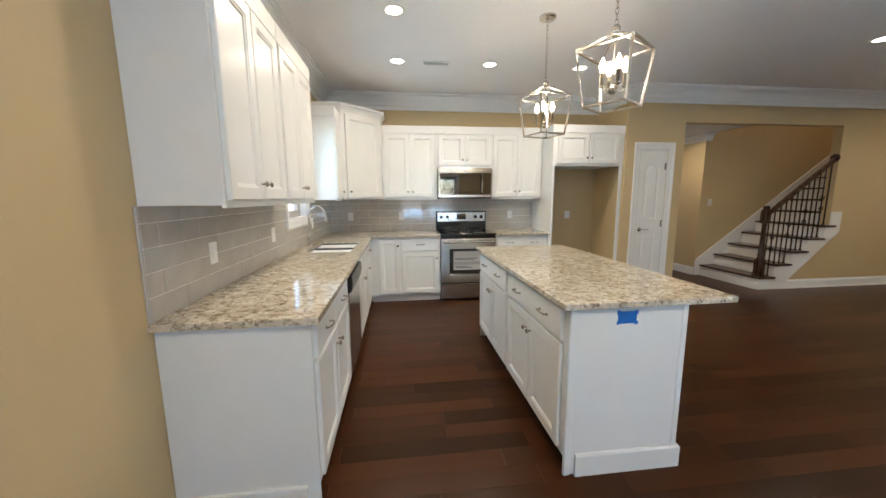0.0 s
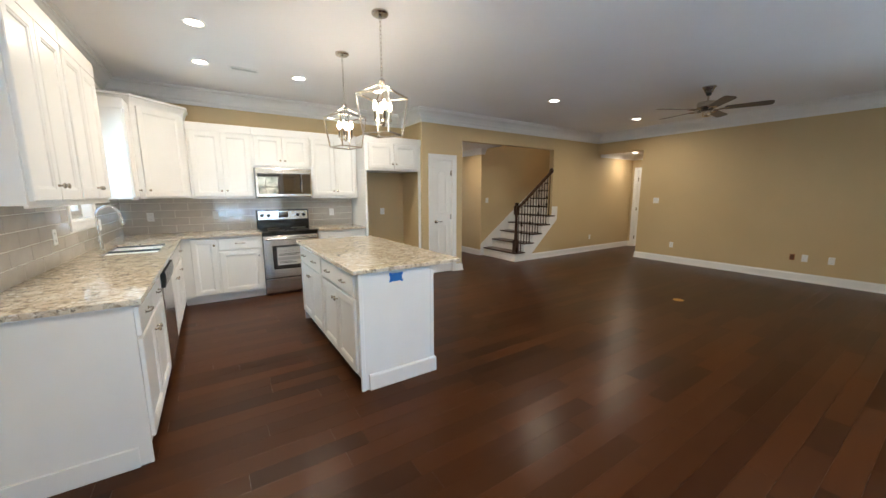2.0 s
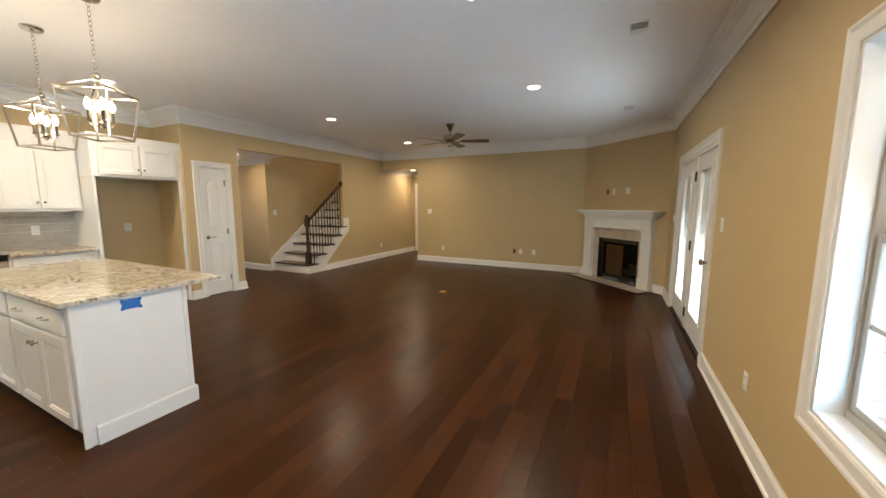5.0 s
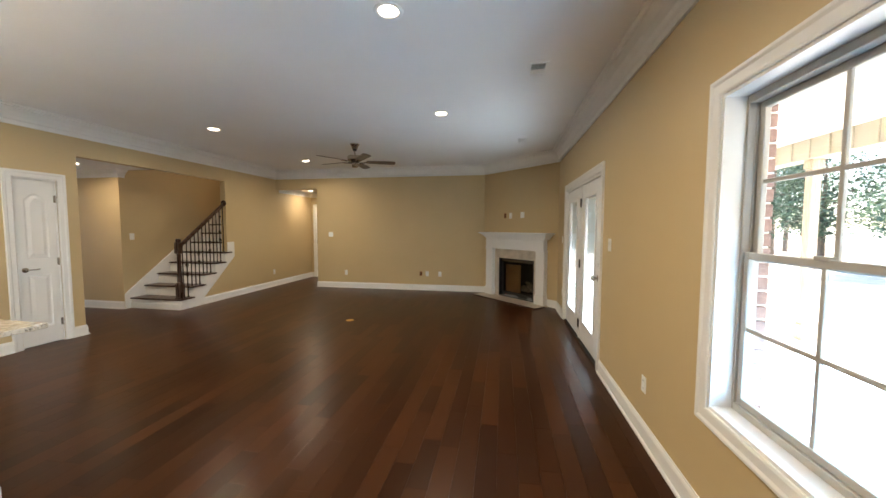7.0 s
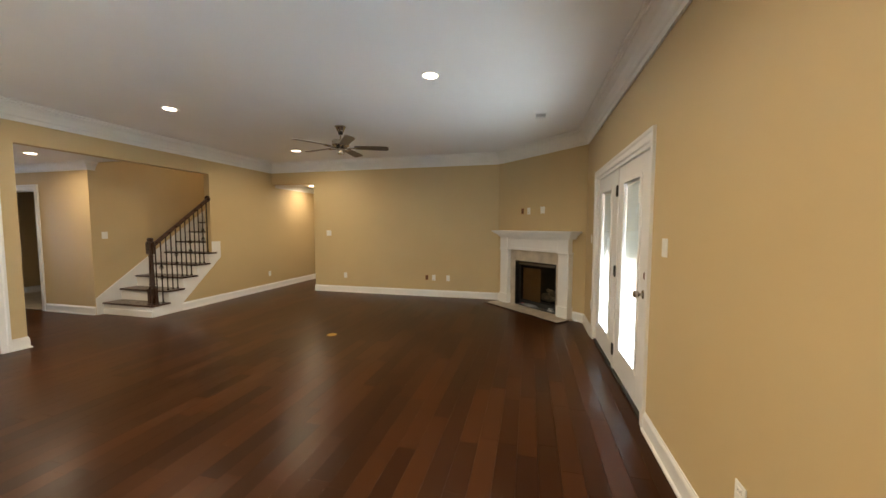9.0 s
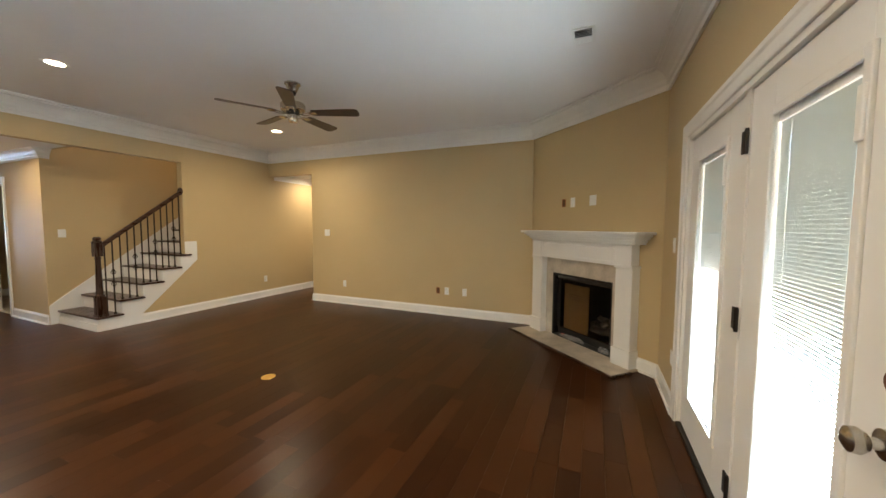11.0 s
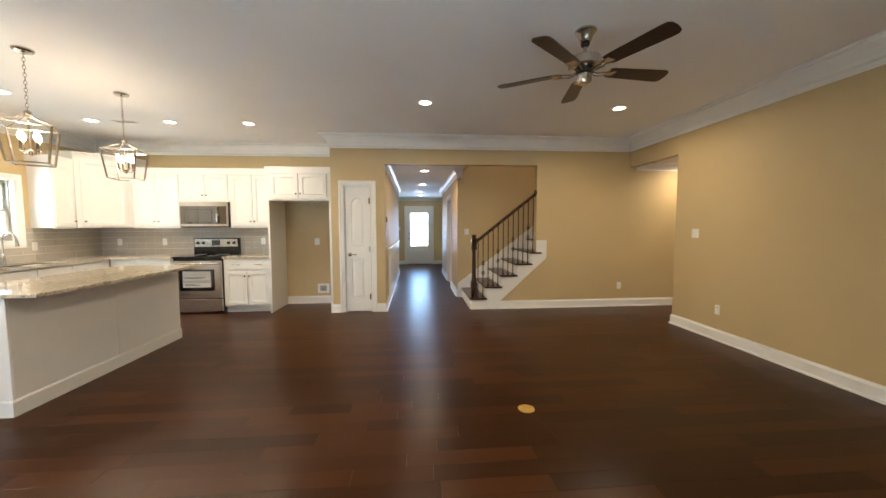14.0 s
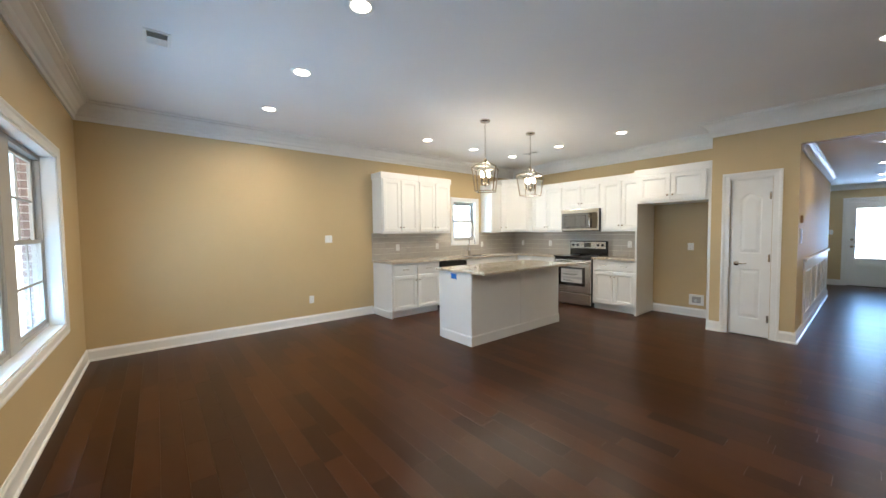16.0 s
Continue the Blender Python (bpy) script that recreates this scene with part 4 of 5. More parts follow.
def sash_unit(win, x0, x1, z0, z1, y0, cols, rows):
    """A double-hung unit in local x-z between jambs; outer frame, two sashes with bars, a lock."""
    zm = (z0 + z1) / 2
    bm = bmesh.new()
    for a, b, c, d2 in ((x0, x0 + 0.014, z0, z1), (x1 - 0.014, x1, z0, z1), (x0 + 0.014, x1 - 0.014, z0, z0 + 0.035), (x0 + 0.014, x1 - 0.014, z1 - 0.035, z1)):
        bx(bm, a, y0, c, b, y0 + 0.075, d2, 0.003)
    bx(bm, x0 + 0.014, y0 + 0.030, z0 + 0.035, x0 + 0.019, y0 + 0.036, z1 - 0.035)
    bx(bm, x1 - 0.019, y0 + 0.030, z0 + 0.035, x1 - 0.014, y0 + 0.036, z1 - 0.035)
    fr = part("window_frame", bm, SASH, win)
    for lo, (c, d2, yy) in enumerate(((zm - 0.018, z1 - 0.036, y0 + 0.042), (z0 + 0.036, zm + 0.020, y0 + 0.010))):
        a, b, r = x0 + 0.016, x1 - 0.016, 0.030
        bm = bmesh.new()
        for p, q, s, t2 in ((a, a + r, c, d2), (b - r, b, c, d2), (a + r, b - r, c, c + r), (a + r, b - r, d2 - r, d2)):
            bx(bm, p, yy, s, q, yy + 0.026, t2, 0.003)
        sh = part("sash", bm, SASH, win)
        for k in range(1, cols):
            xx = a + r + (b - a - 2 * r) * k / cols
            part("glazing_bar", box(xx - 0.009, yy + 0.006, c + r, xx + 0.009, yy + 0.020, d2 - r, 0.002), SASH, sh)
        for k in range(1, rows):
            zz = c + r + (d2 - c - 2 * r) * k / rows
            part("glazing_bar", box(a + r, yy + 0.0065, zz - 0.009, b - r, yy + 0.0195, zz + 0.009, 0.002), SASH, sh)
        pane = part("pane", box(a + r - 0.003, yy + 0.0115, c + r - 0.003, b - r + 0.003, yy + 0.0145, d2 - r + 0.003), GLASS, sh)
        pane.visible_shadow = False
        if lo:
            part("sash_lock", box((a + b) / 2 - 0.03, yy - 0.006, d2 - 0.003, (a + b) / 2 + 0.03, yy + 0.02, d2 + 0.012, 0.003), SASH, sh)


wn1 = tagged(thing("window_1", turn(WIN[1], S, 180), "white-cased twin double-hung window with tan vinyl sashes", "window"), kind="structure")
ww = WIN[1] - WIN[0]
part("casing", casing(bmesh.new(), 0, ww, WIN[2], WIN[3], True, 0.075), TRIM, wn1)
bm = box(0, -0.004, WIN[2], 0.014, 0.11, WIN[3])
bx(bm, ww - 0.014, -0.004, WIN[2], ww, 0.11, WIN[3])
bx(bm, 0.014, -0.004, WIN[3] - 0.014, ww - 0.014, 0.11, WIN[3])
part("reveal", bm, TRIM, wn1)
part("window_sill", box(0.014, -0.004, WIN[2], ww - 0.014, 0.11, WIN[2] + 0.016), TRIM, wn1)
sash_unit(wn1, 0.014, ww / 2 - 0.11, WIN[2] + 0.016, WIN[3] - 0.014, 0.085, 2, 2)
sash_unit(wn1, ww / 2 + 0.11, ww - 0.014, WIN[2] + 0.016, WIN[3] - 0.014, 0.085, 2, 2)
part("mullion", box(ww / 2 - 0.11, 0.080, WIN[2] + 0.016, ww / 2 + 0.11, 0.16, WIN[3] - 0.014, 0.003), SASH, wn1)

wn2 = tagged(thing("window_2", turn(W, SINKWIN[0], 90), "small white-cased double-hung window over the sink", "window"), kind="structure")
ww = SINKWIN[1] - SINKWIN[0]
part("casing", casing(bmesh.new(), 0, ww, SINKWIN[2], SINKWIN[3], True, 0.07), TRIM, wn2)
bm = box(0, -0.004, SINKWIN[2], 0.014, 0.09, SINKWIN[3])
bx(bm, ww - 0.014, -0.004, SINKWIN[2], ww, 0.09, SINKWIN[3])
bx(bm, 0.014, -0.004, SINKWIN[3] - 0.014, ww - 0.014, 0.09, SINKWIN[3])
part("reveal", bm, TRIM, wn2)
part("window_sill", box(0.014, -0.004, SINKWIN[2], ww - 0.014, 0.09, SINKWIN[2] + 0.016), TRIM, wn2)
sash_unit(wn2, 0.014, ww - 0.014, SINKWIN[2] + 0.016, SINKWIN[3] - 0.014, 0.06, 1, 2)

# front door
fd = tagged(thing("door_front", turn(4.975, 11.46, 0), "white half-glazed front door, closed, with daylight behind", "door"), kind="structure")
part("casing", casing(bmesh.new(), 0, 0.89, 0, 2.03), TRIM, fd)
bm = bmesh.new()
for a, b, c, d2 in ((0.02, 0.12, 0.015, 2.01), (0.77, 0.87, 0.015, 2.01), (0.12, 0.77, 0.015, 0.66), (0.12, 0.77, 1.88, 2.01)):
    bx(bm, a, 0.02, c, b, 0.06, d2)
leaf = part("leaf", bm, TRIM, fd)
bm = bmesh.new()
arch_panel(bm, 0.16, 0.73, 0.14, 0.56, 0)
part("lower_panel", local(bm, pose(0, 0.0185, 0)), TRIM, leaf)
bm = bmesh.new()
for a, b, c, d2 in ((0.105, 0.135, 0.645, 1.895), (0.755, 0.785, 0.645, 1.895), (0.135, 0.755, 0.645, 0.675), (0.135, 0.755, 1.865, 1.895)):
    bx(bm, a, 0.008, c, b, 0.021, d2, 0.004)
part("glazing_bead", bm, TRIM, leaf)
for z in (1.07, 1.47):
    part("glazing_bar", box(0.135, 0.020, z - 0.009, 0.755, 0.029, z + 0.009, 0.002), TRIM, leaf)
pane = part("pane", box(0.13, 0.030, 0.67, 0.76, 0.034, 1.87), GLASS, leaf)
pane.visible_shadow = False
bm = box(0, 0, 0, 0.02, T, 2.03)
bx(bm, 0.87, 0, 0, 0.89, T, 2.03)
bx(bm, 0.02, 0, 2.012, 0.87, T, 2.03)
part("frame", bm, TRIM, fd)
part("threshold", box(0.02, 0.0, 0, 0.87, T, 0.014), BRONZE, fd)
shared("door_handle", LEVER, fd, (0.075, 0.02, 0.95))
part("deadbolt", lathe(bmesh.new(), [(0.031, 0), (0.031, 0.012), (0, 0.016)], 16, pose(0.075, 0.02, 1.12, 90)), NICKEL, fd)

# ---- stairs ----
RISE, RUN, X1 = 0.19, 0.255, 6.165
st = tagged(thing("staircase", pose(0, 0, 0), "white staircase with dark stained treads and an open side", "staircase"), kind="structure")
for k in range(12):
    xa, z = X1 + RUN * k, RISE * (k + 1)
    yy = P - 0.035 if k < 5 else P + T + 0.002
    part("riser", box(xa + 0.028, P + 0.002 if k < 5 else P + T + 0.002, z - RISE, xa + 0.046, SB - 0.022, z - 0.028), TRIM, st)
    part("tread", box(xa, yy, z - 0.028, min(xa + RUN + 0.044, 7.38) if k == 4 else xa + RUN + 0.044, SB - 0.022, z, 0.010, 3), DKWOOD, st)
    if k < 5:
        part("scotia", box(xa + 0.014, P - 0.018, z - 0.045, min(xa + RUN + 0.03, 7.37), P + 0.02, z - 0.028, 0.004), TRIM, st)
# stepped outer string with its sloping lower edge
o = [(X1 + 0.028, 0.0)]
for k in range(5):
    o += [(X1 + 0.028 + RUN * k, RISE * (k + 1) - 0.028), (X1 + 0.028 + RUN * (k + 1), RISE * (k + 1) - 0.028)]
o[-1] = (7.29, RISE * 5 - 0.028)
o += [(7.29, 1.148), (7.468, 1.148), (7.468, 0.85), (6.685, 0.135), (6.685, 0.0)]
part("string", prism(bmesh.new(), o, Matrix(((1, 0, 0, 0), (0, 0, 0.016, P - 0.016), (0, 1, 0, 0), (0, 0, 0, 1)))), TRIM, st)
part("front_plinth", box(X1 + 0.010, P - 0.010, 0, X1 + 0.0275, SB - 0.022, 0.10, 0.003), TRIM, st)
sk = [(HR + 0.004, 0.0), (HR + 0.004, 0.26), (6.16, 0.32), (9.5, 0.32 + 3.34 * RISE / RUN), (9.5, 0.0)]
part("wall_skirt", prism(bmesh.new(), sk, Matrix(((1, 0, 0, 0), (0, 0, 0.018, SB - 0.020), (0, 1, 0, 0), (0, 0, 0, 1)))), TRIM, st)

rl = tagged(thing("stair_railing", pose(0, 0, 0), "dark wood handrail with turned newel and slim iron balusters", "railing"))
NX, NY = 6.245, P + 0.045
bm = box(NX - 0.058, NY - 0.058, 0.19, NX + 0.058, NY + 0.058, 0.215, 0.004)
bx(bm, NX - 0.050, NY - 0.050, 0.215, NX + 0.050, NY + 0.050, 0.45, 0.005)
lathe(bm, [(0.050, 0.45), (0.052, 0.462), (0.044, 0.475), (0.036, 0.49), (0.042, 0.51), (0.038, 0.535), (0.028, 0.94), (0.036, 0.96), (0.028, 0.975), (0.032, 0.99)], 20, pose(NX, NY, 0))
bx(bm, NX - 0.044, NY - 0.044, 0.99, NX + 0.044, NY + 0.044, 1.165, 0.005)
lathe(bm, [(0.054, 1.165), (0.060, 1.176), (0.052, 1.188), (0.036, 1.197), (0.042, 1.212), (0.044, 1.228), (0.032, 1.245), (0, 1.25)], 20, pose(NX, NY, 0))
part("newel_post", bm, UPWOOD, rl, smooth=True)
R0, R1 = (NX + 0.03, 1.125), (7.288, 1.925)
sl = (R1[1] - R0[1]) / (R1[0] - R0[0])
bm = bmesh.new()
sec = [(-0.030, -0.030), (0.030, -0.030), (0.034, -0.012), (0.032, 0.012), (0.020, 0.028), (0, 0.033), (-0.020, 0.028), (-0.032, 0.012), (-0.034, -0.012)]
ra = [bm.verts.new((R0[0], NY + a, R0[1] + b)) for a, b in sec]
rb = [bm.verts.new((R1[0], NY + a, R1[1] + b)) for a, b in sec]
for k in range(len(sec)):
    bm.faces.new((ra[k], ra[(k + 1) % len(sec)], rb[(k + 1) % len(sec)], rb[k]))
bm.faces.new(ra[::-1]), bm.faces.new(rb)
part("handrail", bm, DKWOOD, rl, smooth=True)
part("rosette", lathe(bmesh.new(), [(0.060, 0), (0.060, 0.010), (0.050, 0.020), (0, 0.022)], 20, pose(7.289, NY, 1.935, 0, -90, 0)), DKWOOD, rl, smooth=True)
n = 0
for k in range(5):
    for f in (0.22, 0.55, 0.88):
        x = X1 + RUN * (k + f) + 0.01
        if x < NX + 0.07 or x > 7.27:
            continue
        zb, zt = RISE * (k + 1), R0[1] + sl * (x - R0[0]) - 0.028
        bm = tube(bmesh.new(), [(x, NY, zb), (x, NY, zt)], 0.0092, square=True)
        lathe(bm, [(0.017, zb), (0.017, zb + 0.014), (0.011, zb + 0.026)], 8, pose(x, NY, 0))
        zm = (zb + zt) / 2
        centres = [] if n % 3 != 1 else [zm + 0.075, zm - 0.085]
        for zc in centres:
            for q in range(4):
                pts = [(x + 0.025 * math.sin(math.pi * s / 8) * math.cos(q * math.pi / 2 + s * 0.35), NY + 0.025 * math.sin(math.pi * s / 8) * math.sin(q * math.pi / 2 + s * 0.35),
                        zc - 0.042 + 0.084 * s / 8) for s in range(9)]
                tube(bm, pts, 0.0042, 5)
        part("baluster", bm, IRON, rl)
        n += 1

# ---- fireplace ----
fp = thing("fireplace_mantel", FIRE, "white wooden fireplace mantel with panelled frieze and pilasters", "mantel")
bm = bmesh.new()
for half, y, za, zb in ((0.885, -0.265, 1.335, 1.362), (0.850, -0.235, 1.312, 1.336), (0.825, -0.205, 1.288, 1.313), (0.800, -0.180, 1.262, 1.289), (0.785, -0.155, 1.240, 1.263)):
    bx(bm, -half + 0.010, y, za, half + 0.025, -0.001, zb, 0.006, 2)
part("shelf", bm, TRIM, fp)
bm = box(-0.775, -0.105, 1.02, 0.74, -0.001, 1.241, 0.003)
part("frieze", bm, TRIM, fp)
bm = box(-0.56, -0.113, 1.055, 0.53, -0.104, 1.062, 0.002)
bx(bm, -0.56, -0.113, 1.195, 0.53, -0.104, 1.202, 0.002)
bx(bm, -0.56, -0.113, 1.062, -0.553, -0.104, 1.195, 0.002)
bx(bm, 0.523, -0.113, 1.062, 0.53, -0.104, 1.195, 0.002)
part("frieze_moulding", bm, TRIM, fp)
for xa, xb in ((-0.795, -0.600), (0.560, 0.755)):
    bm = box(xa, -0.110, 0.02, xb, -0.001, 1.02, 0.004)
    part("pilaster", bm, TRIM, fp)
    part("plinth_block", box(xa - 0.012, -0.128, 0.02, xb + 0.012, -0.001, 0.195, 0.006, 2), TRIM, fp)
    bm = box(xa - 0.010, -0.125, 1.005, xb + 0.010, -0.001, 1.035, 0.006, 2)
    bx(bm, xa + 0.005, -0.122, 1.035, xb - 0.005, -0.1, 1.235, 0.003)
    part("capital", bm, TRIM, fp)
sr = thing("fireplace_surround", FIRE, "beige stone tile surround and flat hearth edged in dark wood", "fireplace surround")
for xa, xb, za, zb in ((-0.600, -0.33, 0.826, 1.02), (-0.328, 0.0, 0.826, 1.02), (0.002, 0.33, 0.826, 1.02), (0.332, 0.56, 0.826, 1.02),
                       (-0.600, -0.476, 0.02, 0.40), (-0.600, -0.476, 0.402, 0.824), (0.461, 0.56, 0.02, 0.40), (0.461, 0.56, 0.402, 0.824)):
    part("tile", box(xa, -0.030, za, xb, -0.001, zb, 0.0015), MARBLE, sr)
for k in range(3):
    part("tile", box(-0.87 + 0.555 * k, -0.385, 0.0, -0.87 + 0.555 * (k + 1) - 0.002, -0.0, 0.018, 0.0015), MARBLE, sr)
part("wood_edging", box(-0.90, -0.42, 0.0, 0.825, -0.387, 0.022, 0.006, 2), DKWOOD, sr)
part("wood_edging", box(-0.90, -0.387, 0.0, -0.872, -0.14, 0.022, 0.006, 2), DKWOOD, sr)
part("wood_edging", box(0.797, -0.387, 0.0, 0.825, -0.14, 0.022, 0.006, 2), DKWOOD, sr)
FIREBLK = mat("matt_black_metal", (0.005, 0.005, 0.005), 0.5, var=0.2, scale=20, bump=0.05)
fb = thing("gas_firebox", FIRE, "black metal gas firebox with glass front and ceramic logs", "fireplace")
bm = bmesh.new()
a0, a1, b0, b1 = OP
bx(bm, a0, 0.0, b0, a1, 0.50, b0 + 0.01)
bx(bm, a0, 0.0, b1 - 0.01, a1, 0.50, b1)
bx(bm, a0, 0.0, b0, a0 + 0.01, 0.50, b1)
bx(bm, a1 - 0.01, 0.0, b0, a1, 0.50, b1)
bx(bm, a0, 0.49, b0, a1, 0.50, b1)
part("box", bm, FIREBLK, fb)
bm = bmesh.new()
for xa, xb, za, zb in ((a0, a0 + 0.022, b0, b1), (a1 - 0.022, a1, b0, b1), (a0 + 0.022, a1 - 0.022, b1 - 0.020, b1), (a0 + 0.022, a1 - 0.022, b0, b0 + 0.012)):
    bx(bm, xa, -0.028, za, xb, 0.03, zb, 0.003)
part("face_frame", bm, FIREBLK, fb)
part("top_louvre", box(a0 + 0.024, 0.004, b1 - 0.075, a1 - 0.024, 0.030, b1 - 0.022, 0.006), BLACKG, fb)
part("bottom_louvre", box(a0 + 0.024, 0.052, b0 + 0.012, a1 - 0.024, 0.066, b0 + 0.105, 0.004), FIREBLK, fb)
for xa, xb in ((a0 + 0.022, a0 + 0.075), (a1 - 0.075, a1 - 0.022)):
    part("pane_frame", box(xa, 0.034, b0 + 0.105, xb, 0.056, b1 - 0.075, 0.003), FIREBLK, fb)
part("pane", box(a0 + 0.07, 0.044, b0 + 0.10, a1 - 0.07, 0.048, b1 - 0.07), glass_mat("smoked_glass", (0.66, 0.64, 0.61)), fb)
for k, (p, q, r) in enumerate((((-0.1, 0.30, 0.2), (0.33, 0.24, 0.24), 0.045), ((0.02, 0.16, 0.19), (0.36, 0.20, 0.20), 0.04), ((0.12, 0.22, 0.26), (0.30, 0.16, 0.33), 0.033),
                               ((0.2, 0.28, 0.28), (0.1, 0.18, 0.35), 0.03))):
    pts = [Vector(p).lerp(Vector(q), s / 5) + Vector((0, 0, 0.012 * math.sin(s * 2 + k))) for s in range(6)]
    part("log", tube(bmesh.new(), pts, r, 9), LOG, fb, "grey-brown ceramic log", True)
cd = thing("cardboard_sheet", FIRE, "brown cardboard packing sheet standing in the firebox", "cardboard")
bm = box(-0.385, 0.090, b0 + 0.030, 0.025, 0.097, 0.690, 0.001)
part("sheet", bm, CARD, cd)
for k in range(3):
    part("print_line", box(-0.30, 0.0885, 0.50 + 0.03 * k, -0.10, 0.0896, 0.508 + 0.03 * k), mat("brown_print", (0.16, 0.09, 0.04), 0.8), cd)


def bag(x, y, z, sx, sy, sz, seed, label):
    bm = bmesh.new()
    bmesh.ops.create_icosphere(bm, subdivisions=3, radius=1)
    for v in bm.verts:
        f = 1 + 0.45 * noise.noise(v.co * 1.7 + Vector((seed, 0, 0))) + 0.18 * noise.noise(v.co * 5 + Vector((0, seed, 0)))
        v.co = Vector((v.co.x * sx * f, v.co.y * sy * f, max(-0.2, v.co.z * f) * sz + 0.2 * sz))
    th = thing("plastic_bag", FIRE @ pose(x, y, z), label, "bag", "loose packing in the firebox")
    part("film", bm, BAG, th)
    return th


bg1 = bag(-0.17, 0.005, b0 + 0.0125, 0.225, 0.036, 0.034, 3.0, "crumpled clear plastic parts bag lying in the firebox mouth")
part("red_tag", box(-0.13, -0.034, 0.030, -0.09, -0.006, 0.036), mat("red_print", (0.45, 0.06, 0.03), 0.5), bg1)
bag(0.34, 0.005, b0 + 0.0125, 0.07, 0.034, 0.045, 8.0, "small crumpled clear plastic bag in the firebox mouth")


# ---- lights hung from the ceiling ----
def pendant(x, y, rot, label):
    p = thing("pendant_lantern", pose(x, y, 0) @ turn(0, 0, rot), label, "pendant light", "island pendants")
    part("canopy", lathe(bmesh.new(), [(0.066, C), (0.066, C - 0.012), (0.058, C - 0.022), (0.012, C - 0.026), (0.010, C - 0.04), (0, C - 0.04)], 24), NICKEL, p, smooth=True)
    bm = bmesh.new()
    z, k = C - 0.036, 0
    while z > 2.345:
        ring = [(0.009 * math.cos(a), 0.019 * math.sin(a)) for a in [2 * math.pi * s / 10 for s in range(11)]]
        tube(bm, [((u if k % 2 else 0), (0 if k % 2 else u), z - 0.017 + v) for u, v in ring], 0.0022, 5)
        z -= 0.030
        k += 1
    part("chain", bm, NICKEL, p)
    zt, zb, ht, hb = 2.215, 1.915, 0.150, 0.115
    bm = bmesh.new()
    lathe(bm, [(0.010, 2.345), (0.022, 2.335), (0.024, 2.318), (0.018, 2.305), (0.022, 2.300), (0.022, 2.292), (0.006, 2.288)], 16)
    part("hub", bm, NICKEL, p, smooth=True)
    for sx, sy in ((-1, -1), (1, -1), (1, 1), (-1, 1)):
        for h, z in ((ht, zt), (hb, zb)):
            part("cage_bar", tube(bmesh.new(), [(sx * h, sy * h, z), (-sy * h, sx * h, z)], 0.0085, square=True), NICKEL, p)
        part("cage_post", tube(bmesh.new(), [(sx * hb, sy * hb, zb), (sx * ht, sy * ht, zt)], 0.0085, square=True), NICKEL, p)
        part("top_arm", tube(bmesh.new(), [(sx * ht, sy * ht, zt), (sx * 0.075, sy * 0.075, 2.262), (sx * 0.012, sy * 0.012, 2.305)], 0.0045, 6), NICKEL, p)
    part("stem", tube(bmesh.new(), [(0, 0, 2.29), (0, 0, 2.02)], 0.006, 8), NICKEL, p)
    bm = lathe(bmesh.new(), [(0.012, 2.03), (0.020, 2.015), (0.014, 2.0), (0.018, 1.99), (0.006, 1.975), (0, 1.972)], 14)
    for k in range(4):
        a = radians(45 + 90 * k)
        ca, sa = math.cos(a), math.sin(a)
        tube(bm, [(0.01 * ca, 0.01 * sa, 2.005), (0.035 * ca, 0.035 * sa, 1.992), (0.058 * ca, 0.058 * sa, 2.0), (0.062 * ca, 0.062 * sa, 2.02)], 0.0045, 6)
        lathe(bm, [(0.006, 2.015), (0.017, 2.022), (0.017, 2.028)], 10, pose(0.062 * ca, 0.062 * sa, 0))
    part("candle_arms", bm, NICKEL, p, smooth=True)
    for k in range(4):
        a = radians(45 + 90 * k)
        at = pose(0.062 * math.cos(a), 0.062 * math.sin(a), 0)
        part("candle_sleeve", lathe(bmesh.new(), [(0.0090, 2.028), (0.0090, 2.098)], 10, at), CANDLE, p)
        part("bulb", lathe(bmesh.new(), [(0.006, 2.098), (0.011, 2.108), (0.0165, 2.124), (0.0165, 2.138), (0.010, 2.158), (0.0028, 2.176), (0, 2.178)], 12, at), BULB, p, "glowing clear candle bulb", True)
    return p


for x, y, rot in PENDANTS:
    pendant(x, y, rot, "brushed nickel open lantern pendant with lit candle bulbs over the island")


def can(x, y, z):
    c = thing("recessed_light", pose(x, y, z), "lit white recessed ceiling light", "ceiling light", "recessed ceiling lights")
    part("trim_ring", lathe(bmesh.new(), [(0.095, 0), (0.095, -0.003), (0.088, -0.006), (0.070, -0.004), (0.062, 0.0), (0.085, 0.0005)], 28), PLASTIC, c, smooth=True)
    part("lens", lathe(bmesh.new(), [(0.064, -0.0010), (0.04, -0.002), (0, -0.0025)], 24), FROST, c, "glowing frosted lens", True)


for x, y in CANS:
    can(x, y, C)
# Includes the two unseen cans added in the side hall and side room.
for x, y in HALL_CANS:
    can(x, y, HC)
# Fixture for the unseen upstairs light, added in the stairwell ceiling.
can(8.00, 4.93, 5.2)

# ceiling fan
FX, FY = 6.54, 1.28
fan = thing("ceiling_fan", pose(FX, FY, 0), "brushed nickel ceiling fan with five dark walnut blades", "ceiling fan")
part("canopy", lathe(bmesh.new(), [(0.078, C), (0.078, C - 0.012), (0.066, C - 0.02), (0.046, C - 0.07), (0.036, C - 0.082), (0.03, C - 0.085)], 28), NICKEL, fan, smooth=True)
part("collar", lathe(bmesh.new(), [(0.030, C - 0.085), (0.034, C - 0.095), (0.026, C - 0.112), (0.014, C - 0.115)], 20), BLACKP, fan, "black rubber collar", True)
